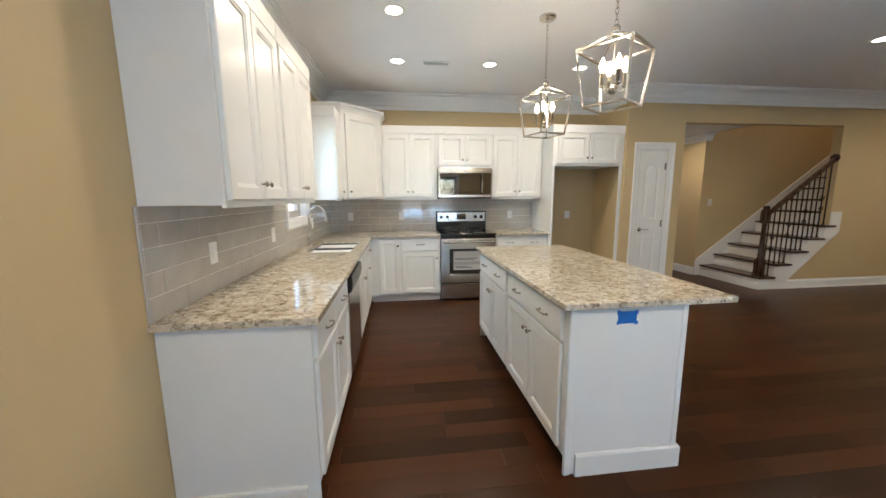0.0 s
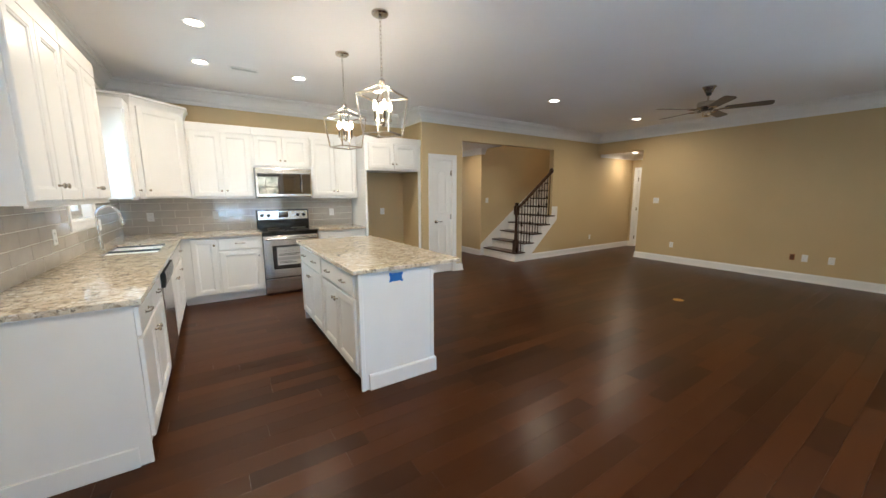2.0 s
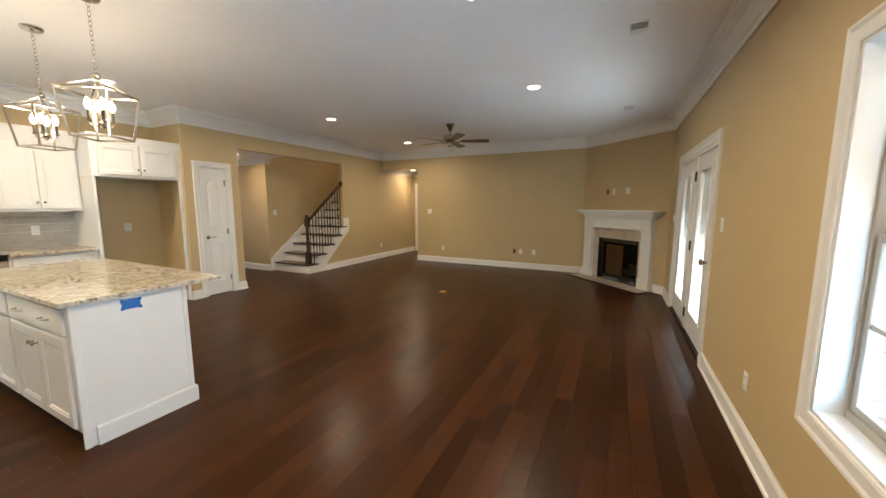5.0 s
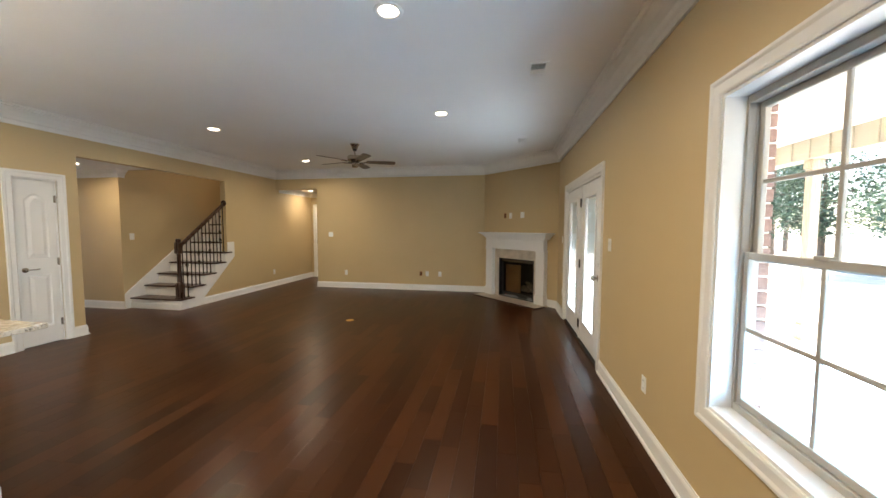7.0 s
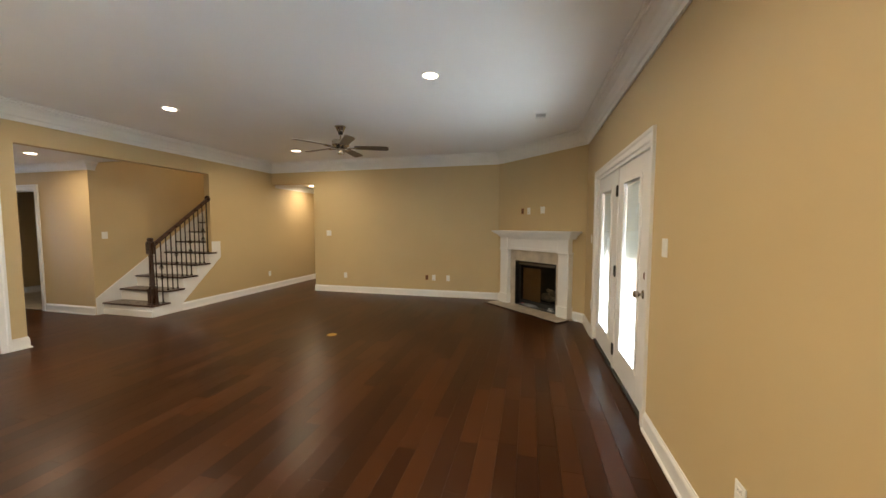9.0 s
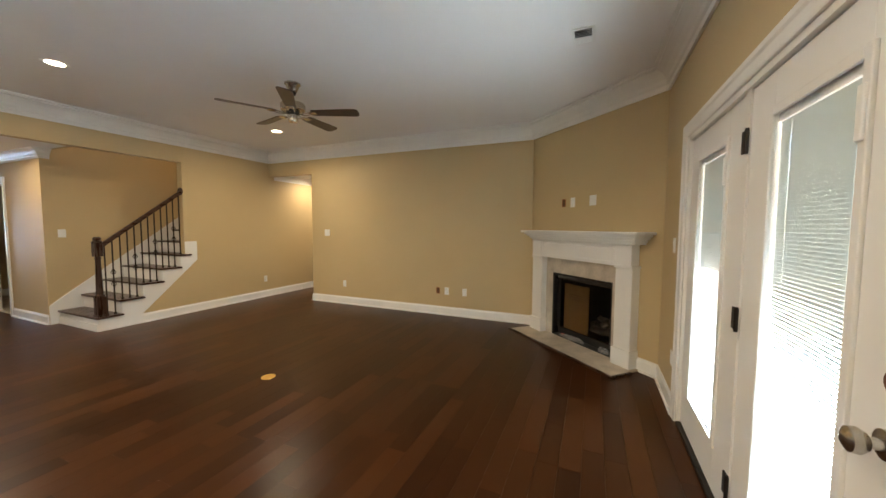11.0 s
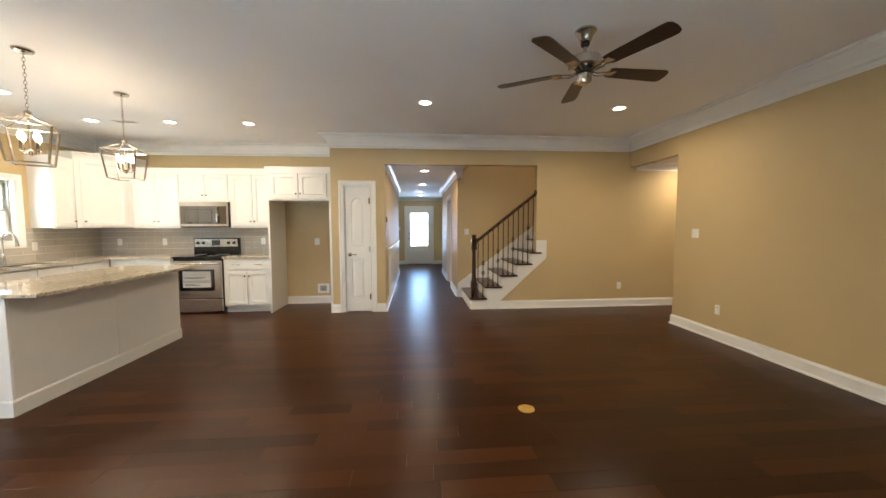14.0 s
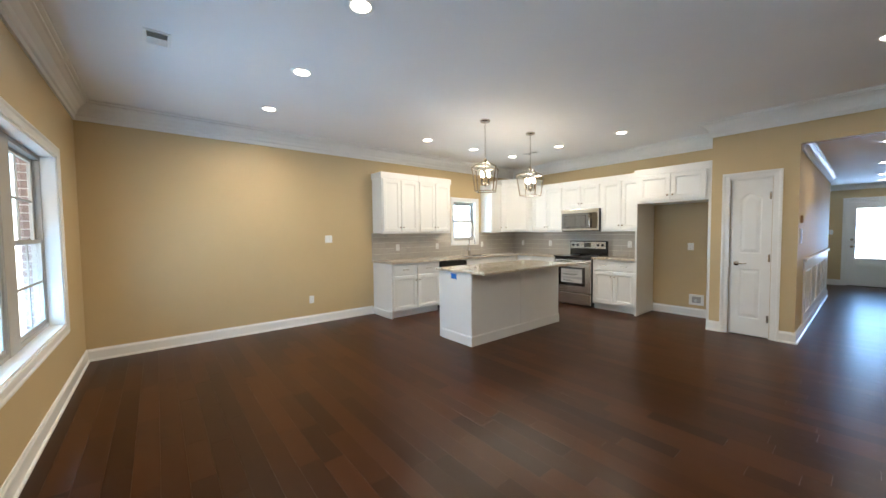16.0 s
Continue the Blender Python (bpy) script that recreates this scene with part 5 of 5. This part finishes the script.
part("downrod", lathe(bmesh.new(), [(0.0125, C - 0.10), (0.0125, C - 0.185)], 14), NICKEL, fan, smooth=True)
ZM = C - 0.18
part("motor_housing", lathe(bmesh.new(), [(0.02, ZM), (0.05, ZM - 0.004), (0.108, ZM - 0.016), (0.118, ZM - 0.03), (0.118, ZM - 0.080), (0.108, ZM - 0.092), (0.05, ZM - 0.10)], 32), NICKEL, fan, smooth=True)
part("flywheel", lathe(bmesh.new(), [(0.062, ZM - 0.098), (0.062, ZM - 0.125), (0.04, ZM - 0.13)], 24), BLACKP, fan, smooth=True)
part("switch_housing", lathe(bmesh.new(), [(0.048, ZM - 0.128), (0.050, ZM - 0.135), (0.050, ZM - 0.185), (0.042, ZM - 0.20), (0, ZM - 0.205)], 24), NICKEL, fan, smooth=True)
for k in range(5):
    a = radians(4 + 72 * k)
    rot = turn(0, 0, math.degrees(a), ZM - 0.115)
    bm = bmesh.new()
    for q in (-1, 1):
        tube(bm, [(0.055, q * 0.012, 0), (0.10, q * 0.022, -0.012), (0.14, q * 0.030, -0.006), (0.175, q * 0.020, 0.0), (0.21, q * 0.036, 0.002)], 0.006, 6)
    bx(bm, 0.165, -0.042, -0.002, 0.235, 0.042, 0.003, 0.002)
    br = part("blade_bracket", local(bm, rot), NICKEL, fan, smooth=True)
    pts = [(0.19, -0.048), (0.22, -0.054), (0.60, -0.068), (0.640, -0.066), (0.662, -0.045), (0.668, 0.0), (0.662, 0.045), (0.640, 0.066), (0.60, 0.068), (0.22, 0.054), (0.19, 0.048)]
    bm = prism(bmesh.new(), pts, Matrix.LocRotScale((0, 0, 0.004), None, (1, 1, 0.007)))
    part("blade", local(bm, rot @ pose(0, 0, 0, -11)), BLADE, fan)


def vent(m, w, h, label, open_half=False):
    v = thing("ceiling_vent", m, label, "vent", "ceiling vents")
    bm = bmesh.new()
    for a, b, c, d2 in ((-w / 2, w / 2, -h / 2, -h / 2 + 0.022), (-w / 2, w / 2, h / 2 - 0.022, h / 2), (-w / 2, -w / 2 + 0.022, -h / 2 + 0.022, h / 2 - 0.022), (w / 2 - 0.022, w / 2, -h / 2 + 0.022, h / 2 - 0.022)):
        bx(bm, a, c, -0.007, b, d2, 0.0, 0.002)
    part("frame", bm, PLASTIC, v)
    # No duct behind: its shade is put into this sheet's colour.
    part("backing", box(-w / 2 + 0.02, -h / 2 + 0.02, -0.0015, w / 2 - 0.02, h / 2 - 0.02, 0), SLOT_SHADE, v, "flat dark sheet painted as the duct's shade")
    step = 0.019 if open_half else 0.015
    n = int((w - 0.044) / step)
    half = 0.0085 if open_half else 0.0045
    blades = [finish(local(box(-half, -h / 2 + 0.02, -0.0005, half, h / 2 - 0.02, 0.0005), pose(0, 0, 0, 0, deg, 0)), "slat", PLASTIC)
              for deg in ((-42, 42) if open_half else (38, 38))]
    for k in range(n):
        x = -w / 2 + 0.022 + (k + 0.5) * (w - 0.044) / n
        shared("slat", blades[x > 0], v, (x, 0, -0.0085 if open_half else -0.004))


vent(pose(1.335, 3.90, C), 0.30, 0.13, "white slatted ceiling vent above the kitchen")
for x in (1.97, 4.19, 6.71):
    vent(pose(x, -1.43, C), 0.23, 0.16, "small white slatted ceiling vent by the back wall", True)
dt = thing("smoke_detector", pose(9.55, 3.72, HC), "round white smoke detector on the side hall ceiling", "smoke detector")
part("housing", lathe(bmesh.new(), [(0.065, 0), (0.065, -0.02), (0.055, -0.034), (0.03, -0.038), (0, -0.038)], 22), PLASTIC, dt, smooth=True)


# ---- switches and sockets ----
def plate(m, kind, label, w=0.072, h=0.115):
    p = thing("wall_switch" if "switch" in kind else "wall_socket", m, label, "switch" if "switch" in kind else "socket")
    part("plate", box(-w / 2, -0.006, -h / 2, w / 2, 0, h / 2, 0.003), PLASTIC, p)
    n = max(1, round(w / 0.06) - 0) if w > 0.09 else 1
    for k in range(n):
        x = (k - (n - 1) / 2) * 0.046
        if kind == "switch":
            part("rocker", local(box(-0.016, -0.004, -0.033, 0.016, 0.002, 0.033, 0.001), pose(x, -0.006, 0, 4)), PLASTIC, p)
        elif kind == "socket":
            for s in (-1, 1):
                f = part("outlet_face", box(x - 0.015, -0.008, s * 0.027 - 0.014, x + 0.015, -0.005, s * 0.027 + 0.014, 0.003), PLASTIC, p)
                part("slots", bx(box(x - 0.008, -0.0085, s * 0.027 - 0.004, x - 0.006, -0.0079, s * 0.027 + 0.006), x + 0.006, -0.0085, s * 0.027 - 0.004, x + 0.008, -0.0079, s * 0.027 + 0.006), SLOT_SHADE, f)
    return p


WHITE_S = "white wall socket plate on a tan wall"
for x, y, z, d, k, w in ((E, 2.955, 1.285, -90, "switch", 0.115), (E, 2.57, 0.37, -90, "socket", 0.072), (E, 0.57, 0.385, -90, "socket", 0.072), (E, 0.27, 0.385, -90, "socket", 0.072),
                         (4.445, S, 1.305, 180, "switch", 0.085), (3.56, S, 0.386, 180, "socket", 0.072), (6.97, S, 0.40, 180, "socket", 0.072), (7.05, S, 1.27, 180, "switch", 0.072),
                         (W, 0.62, 1.30, 90, "switch", 0.115), (W, 0.33, 0.375, 90, "socket", 0.072), (8.76, P, 0.36, 0, "socket", 0.072), (6.27, SB, 1.28, 0, "switch", 0.085), (4.66, 11.46, 1.30, 0, "switch", 0.165),
                         (3.51, N, 1.12, 0, "socket", 0.085)):
    plate(turn(x, y, d, z), k, "white light switch plate on a tan wall" if k == "switch" else WHITE_S, w)
for y in (1.89, 2.80, 4.06):
    plate(turn(W + 0.010, y, 90, 1.125), "switch" if y < 2 else "socket", "white plate set in the tiled backsplash", 0.075)
for x in (0.20, 0.93, 2.58):
    plate(turn(x, N - 0.010, 0, 1.135), "socket", "white socket plate set in the tiled backsplash", 0.075)
for u, z, k in ((-0.185, 1.705, "socket"), (0.13, 1.71, "blank")):
    plate(FIRE @ pose(u, 0, z), k, "white plate above the fireplace mantel", 0.075 if k == "socket" else 0.10)
for m in (FIRE @ pose(-0.339, 0, 1.705), turn(E, 0.72, -90, 0.385)):
    b = thing("junction_box", m, "open brown cable box without a cover plate", "junction box")
    part("rim", bx(bx(bx(box(-0.032, -0.003, -0.05, -0.024, 0.0, 0.05), 0.024, -0.003, -0.05, 0.032, 0, 0.05), -0.024, -0.003, 0.042, 0.024, 0, 0.05), -0.024, -0.003, -0.05, 0.024, 0, -0.042),
         mat("orange_brown_plastic", (0.34, 0.13, 0.035), 0.6), b)
    # Flat sheet; the box's inner shade is painted as a darker rim brown.
    part("hollow", box(-0.024, -0.0015, -0.042, 0.024, -0.0005, 0.042), mat("shaded_box_brown", (0.13, 0.05, 0.018), 0.7), b)
wb = thing("ice_maker_box", turn(3.60, N, 0, 0.27), "white recessed water supply box low in the fridge recess", "supply box")
bm = box(-0.10, -0.006, -0.085, -0.06, 0, 0.085, 0.002)
bx(bm, 0.06, -0.006, -0.085, 0.10, 0, 0.085, 0.002), bx(bm, -0.06, -0.006, 0.05, 0.06, 0, 0.085, 0.002), bx(bm, -0.06, -0.006, -0.085, 0.06, 0, -0.05, 0.002)
part("flange", bm, PLASTIC, wb)
# Recess has no depth; its shade is put into the grey of this sheet.
part("recess", box(-0.06, -0.002, -0.05, 0.06, -0.0005, 0.05), mat("shaded_white_plastic", (0.35, 0.35, 0.34), 0.5), wb)
part("valve", lathe(bmesh.new(), [(0.012, 0), (0.012, 0.02), (0.02, 0.022), (0.02, 0.03), (0, 0.03)], 12, pose(0, -0.001, -0.01, 90)), CHROME, wb)
th = thing("thermostat", turn(HL, 4.62, 90, 1.50), "brown and white thermostat on the hall wall", "thermostat")
part("housing", box(-0.045, -0.022, -0.045, 0.045, 0, 0.045, 0.005, 2), CARD, th)
for z in (1.33, 1.26):
    plate(turn(HL, 4.68, 90, z), "switch", "white switch plate on the hall wall", 0.115)
dk = thing("floor_socket", pose(6.10, 1.20, 0), "round yellow brass floor socket cover", "floor socket")
part("cover", lathe(bmesh.new(), [(0.062, 0), (0.062, 0.003), (0.056, 0.005), (0.05, 0.0042), (0, 0.0045)], 32), BRASS, dk, smooth=True)

# hall panelling
wp = tagged(thing("wainscot", pose(0, 0, 0), "white panelled wainscot with a cap rail in the hall", "panelling"), kind="structure")
part("board", box(HL, 5.05, 0.135, HL + 0.012, 8.9, 0.955), TRIM, wp)
part("cap_rail", box(HL, 5.03, 0.955, HL + 0.040, 8.92, 0.99, 0.006, 2), TRIM, wp)
for k in range(5):
    y = 5.15 + 0.76 * k
    bm = bmesh.new()
    for a, b, c, d2 in ((y, y + 0.64, 0.25, 0.27), (y, y + 0.64, 0.80, 0.82), (y, y + 0.02, 0.27, 0.80), (y + 0.62, y + 0.64, 0.27, 0.80)):
        bx(bm, HL + 0.012, a, c, HL + 0.022, b, d2, 0.003)
    part("panel_moulding", bm, TRIM, wp)

# ---- outdoors ----
GZ = -0.16
g = 2500
structure("ground", box(-g, -g, GZ - 0.4, g, g, GZ), GRASS, "pale bare sandy yard reaching to the horizon", "ground")
structure("patio", box(-2.0, -5.44, GZ, 9.6, S - T - 0.11, GZ + 0.07, 0.01), CONCRETE, "pale concrete patio slab", "patio")
structure("front_walk", box(4.2, 11.6, GZ, 6.6, 30, GZ + 0.08, 0.01), CONCRETE, "pale concrete front walk", "pavement")
structure("mulch_bed", box(-2.0, -6.30, GZ, 12.0, -5.45, GZ + 0.05, 0.02), MULCH, "brown bark mulch bed", "ground")
bm = box(-2.2, -5.5, 2.67, 9.8, S - T - 0.11, 2.77)
structure("porch_ceiling", bm, TRIM, "white boarded porch ceiling", "ceiling")
pb = tagged(thing("porch_beam", pose(0, 0, 0), "cream boarded porch beam", "beam"), kind="structure")
part("beam", box(-2.2, -5.43, 2.40, 9.8, -5.21, 2.67), SIDING, pb)
BATTEN = finish(box(-0.012, -0.012, -0.13, 0.012, 0.012, 0.13), "batten", SIDING)
for k in range(40):
    shared("batten", BATTEN, pb, (-2.0 + 0.295 * k, -5.20, 2.535))
for x in (-2.0, 2.2, 6.62):
    po = thing("porch_post", pose(x, -5.32, GZ + 0.07), "square cedar porch post with a capital", "post", "porch posts")
    part("shaft", box(-0.058, -0.058, 0, 0.058, 0.058, 2.489, 0.006), CEDAR, po)
    part("base_wrap", box(-0.075, -0.075, 0, 0.075, 0.075, 0.22, 0.006), CEDAR, po)
    part("cap", box(-0.075, -0.075, 2.37, 0.075, 0.075, 2.488, 0.006), CEDAR, po)


def leaf_cluster(seed, count, r):
    rnd = random.Random(seed)
    vs, fs = [], []
    for k in range(count):
        while True:
            p = Vector((rnd.uniform(-1, 1), rnd.uniform(-1, 1), rnd.uniform(-1, 1)))
            if 0.3 < p.length < 1:
                break
        p = Vector((p.x * r, p.y * r, p.z * r * 0.7)) * (1 + 0.5 * noise.noise(p * 2 + Vector((seed, 0, 0))))
        a = Vector((rnd.uniform(-1, 1), rnd.uniform(-1, 1), rnd.uniform(-0.6, 0.6))).normalized() * rnd.uniform(0.06, 0.13)
        b = a.cross(Vector((rnd.uniform(-1, 1), rnd.uniform(-1, 1), 1))).normalized() * a.length * 0.45
        i = len(vs)
        vs += [p - a, p + b, p + a, p - b]
        fs.append((i, i + 1, i + 2, i + 3))
    return vs, fs


def tree(x, y, h, spread, seed, label):
    rnd = random.Random(seed)
    tr = thing("tree", pose(x, y, GZ), label, "tree", "garden trees")
    bm = bmesh.new()
    pts = [(0.12 * noise.noise(Vector((k, seed, 0))), 0.12 * noise.noise(Vector((seed, k, 0))), h * 0.8 * k / 6) for k in range(7)]
    for (p, q), r in zip(zip(pts, pts[1:]), (0.17, 0.15, 0.13, 0.10, 0.07, 0.05)):
        lathe(bm, [(r, 0), (r * 0.8, 1)], 8, Matrix.Translation(p) @ (Vector(q) - Vector(p)).to_track_quat("Z", "Y").to_matrix().to_4x4() @ Matrix.Diagonal((1, 1, (Vector(q) - Vector(p)).length, 1)))
    part("trunk", bm, BARK, tr, smooth=True)
    vs, fs = [], []
    limbs = bmesh.new()
    for k in range(26):
        z = h * rnd.uniform(0.26, 1.0)
        rr = spread * (1.15 - z / h) * rnd.uniform(0.5, 1.0)
        a = rnd.uniform(0, 6.283)
        c = Vector((rr * math.cos(a), rr * math.sin(a), z))
        tube(limbs, [(0, 0, max(0.2, z - 0.3)), tuple(c * 0.55 + Vector((0, 0, z * 0.43))), tuple(c)], 0.022, 5)
        v, f = leaf_cluster(seed * 31 + k, 260, spread * rnd.uniform(0.28, 0.42))
        i = len(vs)
        vs += [p + c for p in v]
        fs += [tuple(q + i for q in ff) for ff in f]
    part("limbs", limbs, BARK, tr)
    me = bpy.data.meshes.new("crown")
    me.from_pydata([tuple(v) for v in vs], [], fs)
    me.materials.append(LEAF)
    shared("crown", me, tr)


for k, (x, y, h, s) in enumerate(((1.5, -17, 6.5, 2.6), (6.0, -15.5, 6.0, 2.4), (9.8, -18, 7.5, 3.0), (14.5, -15, 6.5, 2.6), (19.5, -19, 8, 3.2), (-4.0, -18, 7, 2.8), (25, -17, 7.5, 3.0), (21, -16.5, 6.5, 2.7), (16.5, -18, 7, 2.8), (29, -20.5, 8, 3.1), (33, -18, 7, 2.9), (11.5, 26, 8, 3))):
    tree(x, y, h, s, k + 1, "leafy evergreen garden tree in sunlight")
hs = thing("neighbour_house", pose(0, 0, GZ), "pale blue sided neighbouring house beyond the kitchen window", "house")
part("wall", box(-16, -1.5, 0, -7.0, 9.5, 2.9), BLUESIDE, hs)
me = finish(box(0, -5.5, -0.012, 0.016, 5.5, 0.012), "lap_board", BLUESIDE)
for k in range(17):
    shared("lap_board", me, hs, (-7.0, 4.0, 0.1 + 0.165 * k))
part("roof", prism(bmesh.new(), [(-16.4, 2.9), (-6.6, 2.9), (-11.5, 5.4)], Matrix(((1, 0, 0, 0), (0, 0, 11.6, -1.8), (0, 1, 0, 0), (0, 0, 0, 1)))), ROOF, hs)
wo = part("window", box(-7.03, 1.2, 1.0, -6.95, 2.2, 2.2, 0.01), TRIM, hs)
part("pane", box(-6.96, 1.28, 1.08, -6.945, 2.12, 2.12), BLACKG, wo)

# brick veneer beside the big window
bv = tagged(thing("brick_veneer", pose(0, 0, 0), "red-brown brick facing outside the window", "brickwork"), kind="structure")
yb0, yb1 = S - T - 0.10, S - T
part("mortar", wall_run(bmesh.new(), "x", 0.1, 3.65, yb0 + 0.006, yb1, GZ, 2.6, [(WIN[0] - 0.008, WIN[1] + 0.008, WIN[2] - 0.05, WIN[3])]), GROUT, bv)
BRK = finish(box(-0.0965, 0, -0.0285, 0.0965, 0.098, 0.0285, 0.003), "brick", BRICK)
HB = finish(box(-0.046, 0, -0.0285, 0.046, 0.098, 0.0285, 0.003), "brick", BRICK)
for r in range(34):
    z = GZ + 0.04 + 0.0665 * r
    for side, xe in ((1, WIN[1]), (-1, WIN[0])):
        for k in range(3):
            if r % 2 and k == 0:
                shared("brick", HB, bv, (xe + side * 0.046, yb0, z))
            else:
                shared("brick", BRK, bv, (xe + side * (0.0965 + 0.203 * k - (0.10 if r % 2 else 0)), yb0, z))

# ---- backsplash tiles ----
TL, TH, G = 0.302, 0.0960, 0.0042
bs = tagged(thing("backsplash", pose(0, 0, 0), "glossy greige subway tile backsplash", "tile backsplash"), kind="structure")
bm = wall_run(bmesh.new(), "y", 1.385, N - 0.006, W, W + 0.006, 0.916, ZU, [(SINKWIN[0] - 0.072, SINKWIN[1] + 0.072, SINKWIN[2] - 0.072, ZU)])
wall_run(bm, "x", W + 0.006, 2.937, N - 0.006, N, 0.916, ZU)
part("grout", bm, GROUT, bs)
part("edge_strip", box(W, 1.372, 0.916, W + 0.011, 1.386, ZU, 0.003), TILE, bs)
tile_cache = {}


def tile_mesh(w, h):
    key = (round(w, 3), round(h, 3))
    if key not in tile_cache:
        tile_cache[key] = finish(box(0, -0.0105, 0, w, -0.001, h, 0.0016), "tile", TILE)
    return tile_cache[key]


tilt = random.Random(11)


def tile_run(length, m, holes):
    for r in range(5):
        za, zb = 0.918 + r * (TH + G), min(0.918 + r * (TH + G) + TH, ZU - 0.001)
        x = -(r % 2) * TL / 2 - 0.05
        while x < length:
            spans = [(max(0, x), min(length, x + TL - G))]
            for h0, h1, hz in holes:
                if zb > hz:
                    nxt = []
                    for p, q in spans:
                        if q <= h0 or p >= h1:
                            nxt.append((p, q))
                        else:
                            nxt += [(p, h0), (h1, q)]
                    spans = nxt
            for p, q in spans:
                if q - p > 0.012:
                    ob = shared("tile", tile_mesh(q - p, zb - za), bs)
                    ob.matrix_local = m @ pose(p, 0, za, tilt.uniform(-0.35, 0.35), 0, tilt.uniform(-0.12, 0.12))
            x += TL


tile_run(N - 0.008 - 1.388, turn(W, 1.388, 90), [(SINKWIN[0] - 0.072 - 1.388, SINKWIN[1] + 0.072 - 1.388, SINKWIN[2] - 0.072)])
tile_run(2.937 - W - 0.012, turn(W + 0.012, N, 0), [])

# ---- floor planks ----
fl = bpy.data.objects["floor"]
PW = 0.1265
LENS = (0.46, 0.61, 0.78, 0.93, 1.07, 1.22)


def plank_mesh(length, width):
    return finish(box(0.0003, 0.0003, -0.014, length - 0.0003, width - 0.0003, 0.0, 0.0003), "plank", PLANK)


plank_cache = {}
rnd = random.Random(5)
rest_v, rest_f, count = [], [], 0
y = S - 0.02
while y < 11.5:
    if y < -1.1:
        xa, xb = W - 0.02, E + 0.02
    elif y < N:
        xa, xb = W - 0.02, 10.55
    elif y < 9.1:
        xa, xb = HL - 0.1, HR + 0.1 if y > SB else 6.4
    else:
        xa, xb = 4.36, 6.54
    x = xa - rnd.uniform(0, 0.9)
    while x < xb:
        ln = rnd.choice(LENS)
        p, q = max(x, xa), min(x + ln, xb)
        near = y < 1.9 and 0.5 < x and x + ln < 6.4 and count < 300
        if near and p == x and q == x + ln:
            if ln not in plank_cache:
                plank_cache[ln] = plank_mesh(ln, PW)
            shared("plank", plank_cache[ln], fl, (x, y, 0))
            count += 1
        elif q - p > 0.02:
            i = len(rest_v)
            e = 0.0003
            a, b, c, d2 = p + 0.0003, q - 0.0003, y + 0.0003, y + PW - 0.0003
            rest_v += [(a, c, -0.014), (b, c, -0.014), (b, d2, -0.014), (a, d2, -0.014), (a, c, -e), (b, c, -e), (b, d2, -e), (a, d2, -e),
                       (a + e, c + e, 0), (b - e, c + e, 0), (b - e, d2 - e, 0), (a + e, d2 - e, 0)]
            for lo in (0, 4):
                for k in range(4):
                    j = (k + 1) % 4
                    rest_f.append((i + lo + k, i + lo + j, i + lo + 4 + j, i + lo + 4 + k))
            rest_f.append((i + 8, i + 9, i + 10, i + 11))
        x += ln
    y += PW
me = bpy.data.meshes.new("planks")
me.from_pydata(rest_v, [], rest_f)
me.materials.append(PLANK)
tagged(shared("planks", me, fl), kind="stuff")
